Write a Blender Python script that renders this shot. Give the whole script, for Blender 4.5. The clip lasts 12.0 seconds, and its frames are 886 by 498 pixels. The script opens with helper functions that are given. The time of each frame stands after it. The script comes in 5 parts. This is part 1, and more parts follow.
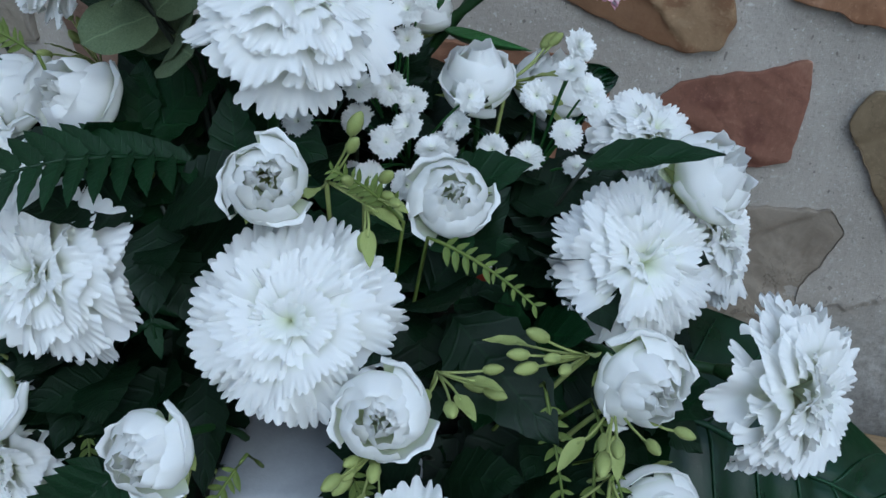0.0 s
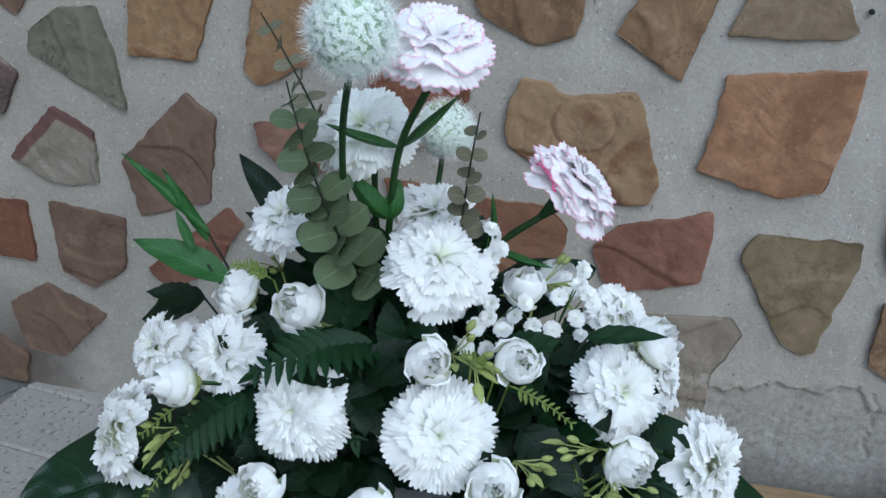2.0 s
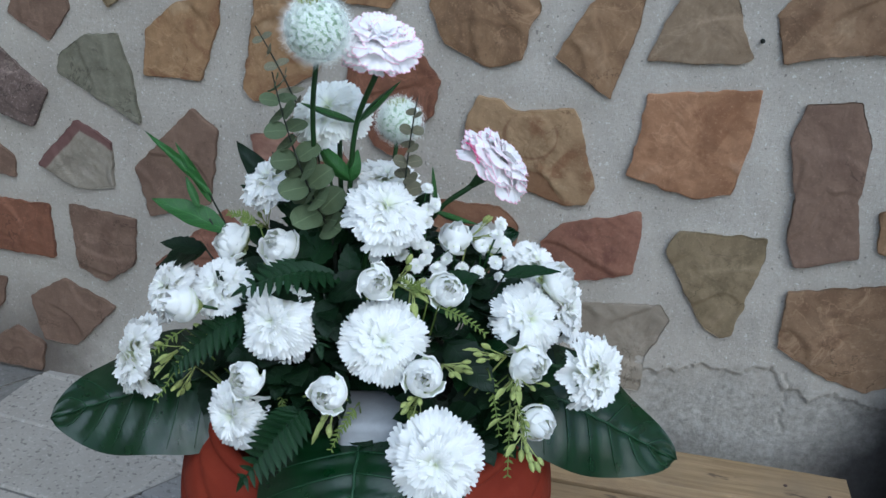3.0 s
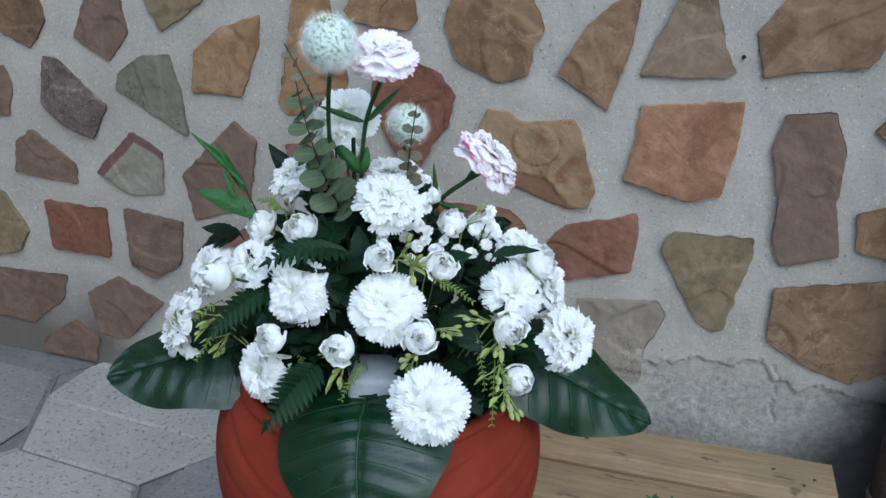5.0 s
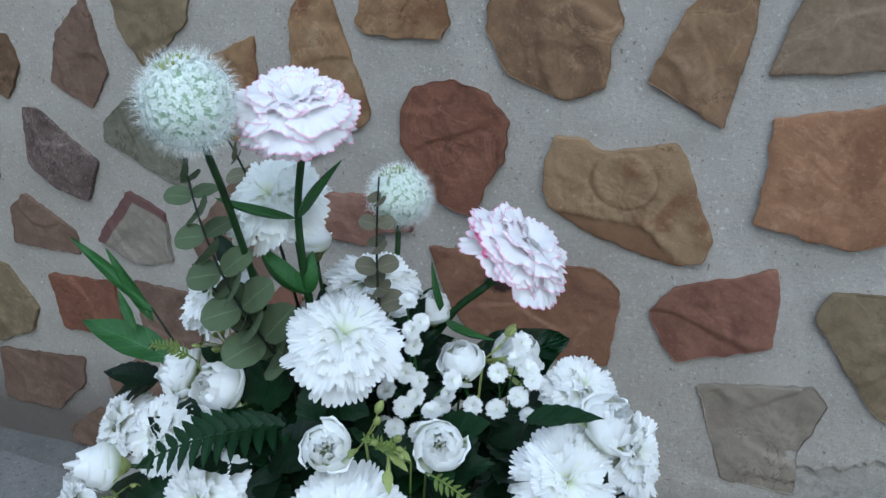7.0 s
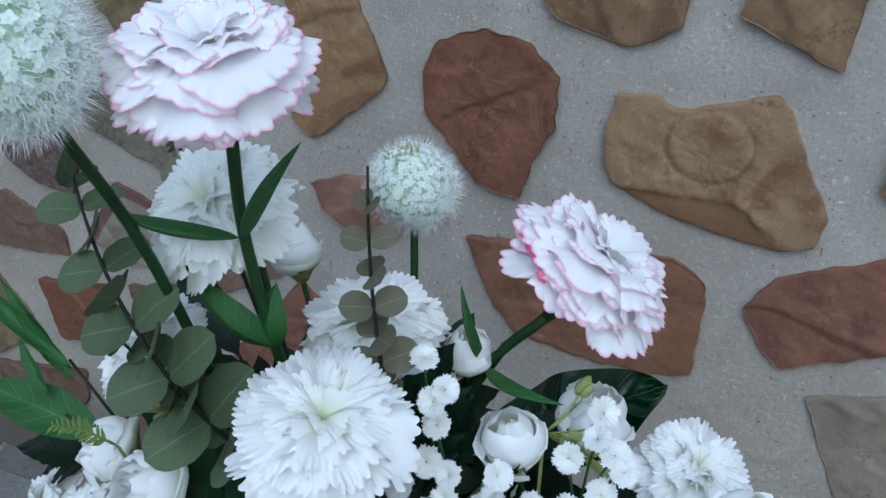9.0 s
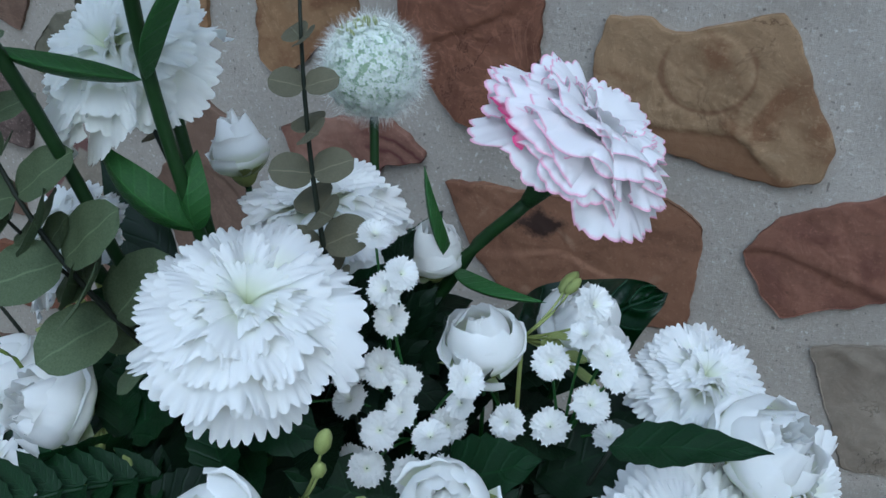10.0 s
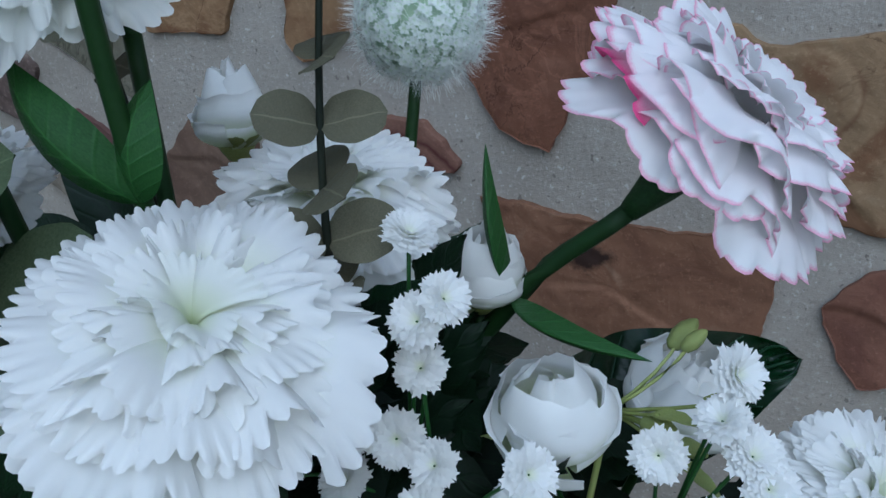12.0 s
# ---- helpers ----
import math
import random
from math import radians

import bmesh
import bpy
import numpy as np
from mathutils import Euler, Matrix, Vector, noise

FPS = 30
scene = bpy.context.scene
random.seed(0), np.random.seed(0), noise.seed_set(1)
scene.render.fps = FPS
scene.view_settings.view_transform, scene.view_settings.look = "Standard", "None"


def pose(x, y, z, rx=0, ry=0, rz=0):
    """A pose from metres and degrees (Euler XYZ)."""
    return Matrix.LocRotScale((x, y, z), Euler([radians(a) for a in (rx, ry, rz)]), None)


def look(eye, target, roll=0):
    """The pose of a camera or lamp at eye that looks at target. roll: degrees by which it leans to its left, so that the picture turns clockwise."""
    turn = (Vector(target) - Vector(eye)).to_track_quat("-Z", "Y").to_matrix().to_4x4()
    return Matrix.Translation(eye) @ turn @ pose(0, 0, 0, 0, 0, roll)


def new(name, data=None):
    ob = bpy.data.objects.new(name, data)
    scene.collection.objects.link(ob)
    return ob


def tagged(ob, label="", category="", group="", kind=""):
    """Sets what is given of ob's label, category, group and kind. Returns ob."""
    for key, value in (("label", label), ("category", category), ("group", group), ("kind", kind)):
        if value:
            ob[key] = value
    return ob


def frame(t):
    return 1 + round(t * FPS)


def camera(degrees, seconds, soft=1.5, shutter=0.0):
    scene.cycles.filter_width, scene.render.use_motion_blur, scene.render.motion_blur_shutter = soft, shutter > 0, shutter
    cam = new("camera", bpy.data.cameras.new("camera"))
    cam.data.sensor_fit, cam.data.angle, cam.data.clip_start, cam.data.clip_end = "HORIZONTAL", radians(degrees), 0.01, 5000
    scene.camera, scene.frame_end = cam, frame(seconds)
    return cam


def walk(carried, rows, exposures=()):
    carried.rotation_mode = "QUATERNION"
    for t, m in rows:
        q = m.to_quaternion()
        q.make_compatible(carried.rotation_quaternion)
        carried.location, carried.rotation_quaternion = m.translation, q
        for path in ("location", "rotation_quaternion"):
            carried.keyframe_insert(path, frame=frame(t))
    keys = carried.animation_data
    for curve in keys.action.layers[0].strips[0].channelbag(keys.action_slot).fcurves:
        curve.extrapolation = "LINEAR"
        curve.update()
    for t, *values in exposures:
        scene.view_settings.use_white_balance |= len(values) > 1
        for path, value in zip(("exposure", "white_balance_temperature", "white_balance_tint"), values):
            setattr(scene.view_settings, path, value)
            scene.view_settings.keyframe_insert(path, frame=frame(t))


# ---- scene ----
cam = camera(53.3, 12.0)
PATH = [
    (0, (0.057, 0.06, 0.764), (-0.478, 1.677, -0.283), -0.1),
    (0.5, (0.048, 0.019, 0.821), (-0.418, 1.688, -0.178), -0.0),
    (1, (0.054, -0.055, 0.88), (-0.392, 1.628, -0.105), -0.2),
    (1.5, (0.045, -0.101, 0.934), (-0.392, 1.586, -0.047), 0.4),
    (2, (0.021, -0.164, 0.956), (-0.363, 1.567, 0.031), 1.9),
    (2.5, (0.042, -0.254, 0.967), (-0.315, 1.512, 0.1), 2.5),
    (3, (0.115, -0.354, 0.966), (-0.28, 1.425, 0.144), 2.5),
    (5, (0.198, -0.48, 0.979), (-0.302, 1.297, 0.21), 1.6),
    (5.5, (0.203, -0.407, 0.979), (-0.326, 1.352, 0.188), 0.1),
    (6, (0.166, -0.274, 0.968), (-0.373, 1.468, 0.146), -2.3),
    (6.5, (0.177, -0.168, 0.959), (-0.475, 1.535, 0.138), -4.9),
    (7, (0.176, -0.07, 0.936), (-0.604, 1.597, 0.155), -5.4),
    (7.2, (0.177, -0.039, 0.924), (-0.643, 1.614, 0.151), -5.8),
    (8.8, (0.103, 0.11, 0.883), (-0.769, 1.713, 0.063), -9.5),
    (9, (0.097, 0.117, 0.875), (-0.77, 1.715, 0.041), -9.0),
    (9.5, (0.085, 0.138, 0.837), (-0.768, 1.737, -0.009), -9.2),
    (10, (0.082, 0.154, 0.803), (-0.763, 1.753, -0.051), -9.0),
    (10.5, (0.061, 0.187, 0.779), (-0.781, 1.779, -0.09), -7.2),
    (11, (0.047, 0.214, 0.768), (-0.805, 1.805, -0.094), -5.0),
    (11.5, (0.036, 0.232, 0.759), (-0.821, 1.828, -0.087), -4.5),
    (12, (0.024, 0.237, 0.754), (-0.857, 1.845, -0.044), -4.0),
]
EXPOSURES = [
    (0.0, 0.00, 4915, 2.5), (1.0, 0.20, 5085, 3.5), (2.5, 0.41, 5105, 3.5), (5.0, 0.54, 5045, 2.5), (6.0, 0.51, 5045, 2.5),
    (7.0, 0.31, 4965, 2), (9.0, 0.20, 4875, 2), (9.5, 0.15, 4855, 2), (10.5, -0.01, 4830, 2.5), (12.0, -0.15, 4790, 3),
]
walk(cam, [(t, look(eye, target, roll)) for t, eye, target, roll in PATH], EXPOSURES)

# ---- light: an open, shaded yard under a bright evening sky ----
world = bpy.data.worlds.new("sky")
world.use_nodes = True
scene.world = world
wn, wl = world.node_tree.nodes, world.node_tree.links
sky = wn.new("ShaderNodeTexSky")
sky.sky_type, sky.sun_disc = "NISHITA", False
sky.sun_elevation, sky.sun_rotation = radians(38), radians(140)
sky.air_density, sky.dust_density, sky.ozone_density = 1.0, 2.5, 1.0
wl.new(sky.outputs["Color"], wn["Background"].inputs["Color"])
wn["Background"].inputs["Strength"].default_value = 0.12
sun = new("sun", bpy.data.lights.new("sun", "SUN"))
sun.data.energy, sun.data.angle, sun.data.color = 1.4, radians(60), (1.0, 0.97, 0.94)
sun.matrix_world = look((0.4, -1.4, 2.4), (0, 0, 0))


# ---- materials ----
class Mat:
    """A node material with a principled surface and a few short cuts."""

    def __init__(self, name, rough=0.6, spec=0.4):
        self.m = bpy.data.materials.new(name)
        self.m.use_nodes = True
        self.n, self.l = self.m.node_tree.nodes, self.m.node_tree.links
        self.p = self.n["Principled BSDF"]
        self.p.inputs["Roughness"].default_value = rough
        self.p.inputs["Specular IOR Level"].default_value = spec
        self.where = self.n.new("ShaderNodeTexCoord")

    def put(self, node, socket, value):
        if isinstance(value, bpy.types.NodeSocket):
            self.l.new(value, node.inputs[socket])
        else:
            node.inputs[socket].default_value = value

    def noise(self, scale, detail=4.0, rough=0.55, vector=None, space="Object", distortion=0.0):
        t = self.n.new("ShaderNodeTexNoise")
        self.l.new(vector or self.where.outputs[space], t.inputs["Vector"])
        for k, v in (("Scale", scale), ("Detail", detail), ("Roughness", rough), ("Distortion", distortion)):
            t.inputs[k].default_value = v
        return t.outputs["Fac"]

    def ramp(self, fac, *stops):
        r = self.n.new("ShaderNodeValToRGB")
        self.l.new(fac, r.inputs["Fac"])
        while len(r.color_ramp.elements) < len(stops):
            r.color_ramp.elements.new(0.5)
        for e, (at, colour) in zip(r.color_ramp.elements, stops):
            e.position = at
            e.color = (*colour, 1) if not isinstance(colour, (int, float)) else (colour, colour, colour, 1)
        return r.outputs["Color"]

    def mix(self, fac, a, b, kind="MIX"):
        x = self.n.new("ShaderNodeMix")
        x.data_type, x.blend_type = "RGBA", kind
        self.put(x, 0, fac)
        self.put(x, 6, a if not isinstance(a, tuple) else (*a, 1))
        self.put(x, 7, b if not isinstance(b, tuple) else (*b, 1))
        return x.outputs[2]

    def math(self, kind, a, b=0.0, c=0.0):
        x = self.n.new("ShaderNodeMath")
        x.operation = kind
        for k, v in enumerate((a, b, c)):
            self.put(x, k, v)
        return x.outputs[0]

    def scaled(self, space, size):
        x = self.n.new("ShaderNodeMapping")
        self.l.new(self.where.outputs[space], x.inputs["Vector"])
        x.inputs["Scale"].default_value = size
        return x.outputs["Vector"]

    def axis(self, n, space="Object"):
        x = self.n.new("ShaderNodeSeparateXYZ")
        self.l.new(self.where.outputs[space], x.inputs[0])
        return x.outputs[n]

    def random(self):
        return self.n.new("ShaderNodeObjectInfo").outputs["Random"]

    def colour(self, value):
        self.put(self.p, "Base Color", value if not isinstance(value, tuple) else (*value, 1))
        return self

    def rough(self, value):
        self.put(self.p, "Roughness", value)
        return self

    def bump(self, height, strength=0.4, distance=0.002):
        b = self.n.new("ShaderNodeBump")
        self.l.new(height, b.inputs["Height"])
        b.inputs["Strength"].default_value, b.inputs["Distance"].default_value = strength, distance
        self.l.new(b.outputs["Normal"], self.p.inputs["Normal"])
        return self

    def sheer(self, amount, colour):
        """Thin cloth or leaf: some of the light passes through."""
        t, x = self.n.new("ShaderNodeBsdfTranslucent"), self.n.new("ShaderNodeMixShader")
        self.put(t, "Color", colour if not isinstance(colour, tuple) else (*colour, 1))
        x.inputs["Fac"].default_value = amount
        self.l.new(self.p.outputs[0], x.inputs[1])
        self.l.new(t.outputs[0], x.inputs[2])
        self.l.new(x.outputs[0], self.n["Material Output"].inputs["Surface"])
        return self


def petal_material(name, base, body, edge=None, edge_at=0.9, spread=0.08):
    m = Mat(name, 0.62, 0.25)
    u = m.axis(0, "UV")
    wob = m.math("ADD", u, m.math("MULTIPLY", m.math("SUBTRACT", m.noise(130), 0.5), 0.18))
    c = m.ramp(wob, (0.12, base), (0.62, body))
    if edge:
        c = m.mix(m.ramp(wob, (edge_at - spread, 0.0), (edge_at + spread, 1.0)), c, edge)
    c = m.mix(m.math("MULTIPLY", m.noise(420, 2), 0.10), c, tuple(v * 0.86 for v in body))
    m.colour(c)
    weave = m.noise(1, 3, 0.6, m.scaled("UV", (6, 60, 1)))
    m.bump(m.math("ADD", m.math("MULTIPLY", weave, 0.5), m.math("MULTIPLY", m.noise(900, 2), 0.6)), 0.25, 0.0004)
    return m.sheer(0.38, c).m


WHITE = petal_material("white_cloth_petal", (0.82, 0.86, 0.62), (0.92, 0.92, 0.89))
CREAM = petal_material("cream_cloth_petal", (0.80, 0.86, 0.58), (0.90, 0.91, 0.86))
PINK = petal_material("pink_edged_petal", (0.90, 0.89, 0.86), (0.95, 0.935, 0.935), (0.88, 0.38, 0.56), 0.975, 0.075)
MAGENTA = petal_material("magenta_petal", (0.88, 0.84, 0.86), (0.88, 0.62, 0.72), (0.85, 0.08, 0.30), 0.84, 0.12)
ROSE = petal_material("white_rose_petal", (0.74, 0.82, 0.50), (0.92, 0.92, 0.89))


def leaf_material(name, dark, light, rough=0.45, sheer=0.12, veins=True):
    m = Mat(name, rough, 0.24 if name == "shaded_dark_leaf" else 0.42 if name == "big_leaf_green" else 0.30)
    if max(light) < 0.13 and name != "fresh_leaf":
        # core leaves dimmed most, painting in the shade between the flowers
        dim = 0.32 if name == "shaded_dark_leaf" else 0.50
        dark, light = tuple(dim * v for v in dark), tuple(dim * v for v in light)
    c = m.ramp(m.noise(45, 5, 0.6), (0.3, dark), (0.75, light))
    c = m.mix(m.math("MULTIPLY", m.random(), 0.35), c, tuple(v * 0.55 for v in dark))
    if veins:
        v = m.axis(1, "UV")
        rib = m.math("LESS_THAN", m.math("ABSOLUTE", m.math("SUBTRACT", v, 0.5)), 0.018)
        c = m.mix(m.math("MULTIPLY", rib, 0.3), c, tuple(min(1, x * 1.9) for x in light))
        out = m.math("ABSOLUTE", m.math("SUBTRACT", v, 0.5))
        side = m.math("ABSOLUTE", m.math("SUBTRACT", m.math("FRACT", m.math("SUBTRACT", m.math("MULTIPLY", m.axis(0, "UV"), 7.0), m.math("MULTIPLY", out, 2.6))), 0.5))
        line = m.ramp(side, (0.02, 1.0 if max(light) < 0.15 else 0.2), (0.14, 0.0))
        c = m.mix(m.math("MULTIPLY", line, 0.10), c, tuple(min(1, x * 1.9) for x in light))
    m.colour(c).rough(m.ramp(m.noise(60), (0.3, rough - 0.1), (0.7, rough + 0.15)))
    if veins:
        m.bump(m.math("SUBTRACT", m.math("MULTIPLY", m.noise(260, 4), 0.5), m.math("MULTIPLY", line, 0.8)), 0.4, 0.0007)
    else:
        m.bump(m.noise(260, 4), 0.3, 0.0008)
    return m.sheer(sheer, c).m


SHADED_DARK_LEAF = leaf_material("shaded_dark_leaf", (0.010, 0.035, 0.011), (0.022, 0.068, 0.020))
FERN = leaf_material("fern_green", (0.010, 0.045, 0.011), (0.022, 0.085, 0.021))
BIG_LEAF = leaf_material("big_leaf_green", (0.006, 0.034, 0.008), (0.011, 0.062, 0.015), 0.33, 0.06, False)
VEIN = leaf_material("pale_vein", (0.030, 0.098, 0.040), (0.046, 0.125, 0.058), 0.4, 0.05, False)
FRESH_LEAF = leaf_material("fresh_leaf", (0.020, 0.078, 0.015), (0.052, 0.140, 0.032))
EUCALYPTUS = leaf_material("eucalyptus_leaf", (0.068, 0.098, 0.046), (0.138, 0.176, 0.090), 0.6, 0.15)
DUSKY = leaf_material("dusky_leaf", (0.120, 0.115, 0.070), (0.195, 0.185, 0.120), 0.6, 0.15)
OLIVE = leaf_material("olive_frond", (0.10, 0.15, 0.025), (0.21, 0.26, 0.06), 0.5, 0.15, False)
LIME = leaf_material("lime_bud", (0.27, 0.32, 0.08), (0.49, 0.54, 0.20), 0.5, 0.15, False)
STEM = leaf_material("green_stem", (0.021, 0.068, 0.013), (0.047, 0.128, 0.027), 0.5, 0.0, False)
DARK_STEM = leaf_material("dark_stem", (0.020, 0.030, 0.018), (0.045, 0.055, 0.030), 0.6, 0.0, False)
MINT = petal_material("mint_floret", (0.66, 0.80, 0.54), (0.93, 0.96, 0.92))
MINT_CORE = leaf_material("mint_core", (0.42, 0.57, 0.38), (0.57, 0.70, 0.50), 0.8, 0.1, False)


def stone_material(name, dark, mid, light, grain=1.0, patch=0.4, mark=None):
    m = Mat(name, 0.85, 0.25)
    dark, mid, light = (tuple(0.86 * x for x in c) for c in (dark, mid, light))
    rnd = m.random()
    shift = m.n.new("ShaderNodeVectorMath")
    shift.operation = "ADD"
    m.l.new(m.where.outputs["Object"], shift.inputs[0])
    spin = m.n.new("ShaderNodeCombineXYZ")
    for k, f in enumerate((7.0, 13.0, 5.0)):
        m.put(spin, k, m.math("MULTIPLY", rnd, f))
    m.l.new(spin.outputs[0], shift.inputs[1])
    v = shift.outputs[0]
    big = m.noise(11, 4, 0.5, v, distortion=1.5)
    c = m.ramp(big, (0.36, dark), (0.48, mid), (0.60, mid), (0.70, light))
    bed = m.noise(30, 8, 0.66, v, distortion=0.8)
    c = m.mix(m.ramp(bed, (0.46, 0.0), (0.64, 0.5)), c, tuple(x * 0.66 for x in mid))
    # pale veins and dark hairline cracks
    vein = m.math("ABSOLUTE", m.math("SUBTRACT", m.noise(14, 5, 0.6, v, distortion=1.0), 0.5))
    c = m.mix(m.math("MULTIPLY", m.ramp(vein, (0.003, 0.32), (0.022, 0.0)), m.ramp(m.noise(5, 2, 0.5, v), (0.48, 0.0), (0.62, 1.0))), c, tuple(min(1, x * 1.45) for x in light))
    crack = m.math("ABSOLUTE", m.math("SUBTRACT", m.noise(8, 6, 0.62, v, distortion=0.6), 0.47))
    c = m.mix(m.math("MULTIPLY", m.ramp(crack, (0.002, 0.6), (0.008, 0.0)), m.ramp(m.noise(6, 2, 0.5, v), (0.50, 0.0), (0.62, 1.0))), c, tuple(x * 0.35 for x in dark))
    fine = m.noise(260, 3, 0.65, v)
    c = m.mix(m.ramp(fine, (0.56, 0.0), (0.76, 0.35 * grain)), c, tuple(min(1, x * 1.5) for x in light))
    c = m.mix(m.ramp(m.noise(120, 4, 0.7, v), (0.60, 0.0), (0.73, patch)), c, tuple(x * 0.45 for x in dark))
    x, z = m.axis(0), m.axis(2)
    if mark == "scorch":
        d = m.math("ADD", m.math("ABSOLUTE", m.math("ADD", x, 0.026)), m.math("ABSOLUTE", m.math("MULTIPLY", m.math("SUBTRACT", z, 0.027), 1.6)))
        d = m.math("ADD", d, m.math("MULTIPLY", m.math("SUBTRACT", m.noise(90, 5, 0.7), 0.5), 0.05))
        c = m.mix(m.ramp(d, (0.020, 0.92), (0.036, 0.0)), c, (0.020, 0.012, 0.010))
    if mark == "layer":
        line = m.math("SUBTRACT", m.math("MINIMUM", m.math("SUBTRACT", -0.037, m.math("MULTIPLY", x, 0.12)), m.math("SUBTRACT", -0.012, m.math("MULTIPLY", x, 1.2))), z)
        line = m.math("ADD", line, m.math("MULTIPLY", m.math("SUBTRACT", m.noise(55, 4), 0.5), 0.016))
        c = m.mix(m.ramp(line, (0.0, 0.0), (0.003, 0.85)), c, (0.15, 0.080, 0.040))
        ring = m.math("ABSOLUTE", m.math("SUBTRACT", m.math("SQRT", m.math("ADD", m.math("MULTIPLY", m.math("POWER", m.math("ABSOLUTE", m.math("SUBTRACT", x, 0.002)), 2.0), 625.0), m.math("MULTIPLY", m.math("POWER", m.math("ABSOLUTE", m.math("SUBTRACT", z, 0.015)), 2.0), 772.0))), 1.0))
        c = m.mix(m.math('MULTIPLY', m.ramp(m.math('ADD', ring, m.math('MULTIPLY', m.math('SUBTRACT', m.noise(28, 4), 0.5), 0.34)), (0.015, 0.80), (0.09, 0.0)), m.ramp(z, (0.026, 1.0), (0.046, 0.0))), c, (0.15, 0.085, 0.045))
    if mark == "rim":
        one = m.math("SUBTRACT", z, m.math("ADD", 0.050, m.math("MULTIPLY", x, 1.0)))
        two = m.math("SUBTRACT", z, m.math("SUBTRACT", 0.054, m.math("MULTIPLY", x, 0.55)))
        band = m.math("ADD", m.math("MAXIMUM", one, two), m.math("MULTIPLY", m.math("SUBTRACT", m.noise(40), 0.5), 0.012))
        c = m.mix(m.ramp(band, (0.0, 0.0), (0.004, 0.85)), c, (0.105, 0.045, 0.042))
    if mark == "crimson":
        bow = m.math("SUBTRACT", m.math("SUBTRACT", 0.028, m.math("MULTIPLY", m.math("MULTIPLY", x, x), 5.0)), z)
        bow = m.math("ADD", bow, m.math("MULTIPLY", m.math("SUBTRACT", m.noise(30, 4), 0.5), 0.020))
        for at in (0.004, 0.020):
            c = m.mix(m.math("MULTIPLY", m.ramp(m.math("ABSOLUTE", m.math("SUBTRACT", bow, at)), (0.001, 0.85), (0.005, 0.0)), m.ramp(x, (0.0, 0.0), (0.03, 1.0))), c, (0.060, 0.016, 0.016))
    m.colour(c)
    m.bump(m.math("ADD", m.math("MULTIPLY", bed, 1.0), m.math("MULTIPLY", fine, 0.15)), 0.5, 0.003)
    return m.m


STONES = {
    "brown": stone_material("brown_sandstone", (0.150, 0.090, 0.048), (0.228, 0.142, 0.076), (0.295, 0.195, 0.112)),
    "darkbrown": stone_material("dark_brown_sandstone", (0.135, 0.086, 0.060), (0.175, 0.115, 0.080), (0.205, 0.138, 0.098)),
    "redbrown": stone_material("red_brown_sandstone", (0.125, 0.055, 0.032), (0.18, 0.082, 0.047), (0.23, 0.115, 0.07)),
    "red": stone_material("red_sandstone", (0.15, 0.068, 0.046), (0.215, 0.105, 0.068), (0.27, 0.145, 0.095)),
    "crimson": stone_material("crimson_veined_sandstone", (0.15, 0.072, 0.052), (0.215, 0.115, 0.080), (0.27, 0.155, 0.11), mark="crimson"),
    "orange": stone_material("orange_sandstone", (0.21, 0.105, 0.052), (0.30, 0.162, 0.085), (0.37, 0.22, 0.13)),
    "orangebrown": stone_material("orange_brown_sandstone", (0.16, 0.078, 0.044), (0.22, 0.115, 0.065), (0.28, 0.17, 0.105), mark="scorch"),
    "ochre": stone_material("ochre_sandstone", (0.17, 0.088, 0.042), (0.27, 0.165, 0.082), (0.33, 0.225, 0.125)),
    "ochrebrown": stone_material("ochre_brown_sandstone", (0.14, 0.082, 0.045), (0.22, 0.14, 0.08), (0.29, 0.20, 0.12)),
    "fancy": stone_material("golden_sandstone", (0.20, 0.11, 0.055), (0.30, 0.20, 0.108), (0.35, 0.255, 0.15), mark="layer"),
    "tan": stone_material("tan_sandstone", (0.15, 0.115, 0.065), (0.21, 0.16, 0.092), (0.26, 0.195, 0.12)),
    "green": stone_material("grey_green_slate", (0.125, 0.12, 0.082), (0.17, 0.16, 0.115), (0.21, 0.195, 0.145)),
    "greyred": stone_material("grey_flagstone", (0.20, 0.17, 0.13), (0.25, 0.22, 0.17), (0.28, 0.25, 0.20), mark="rim"),
    "greybrown": stone_material("grey_brown_sandstone", (0.14, 0.088, 0.050), (0.225, 0.165, 0.105), (0.27, 0.205, 0.135)),
    "greyflat": stone_material("grey_worn_flagstone", (0.230, 0.192, 0.145), (0.275, 0.235, 0.180), (0.305, 0.265, 0.207), 0.6, 0.15),
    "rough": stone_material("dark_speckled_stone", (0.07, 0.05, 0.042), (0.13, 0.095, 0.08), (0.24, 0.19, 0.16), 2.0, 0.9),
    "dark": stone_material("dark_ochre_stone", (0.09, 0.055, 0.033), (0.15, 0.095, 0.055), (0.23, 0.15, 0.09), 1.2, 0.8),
}


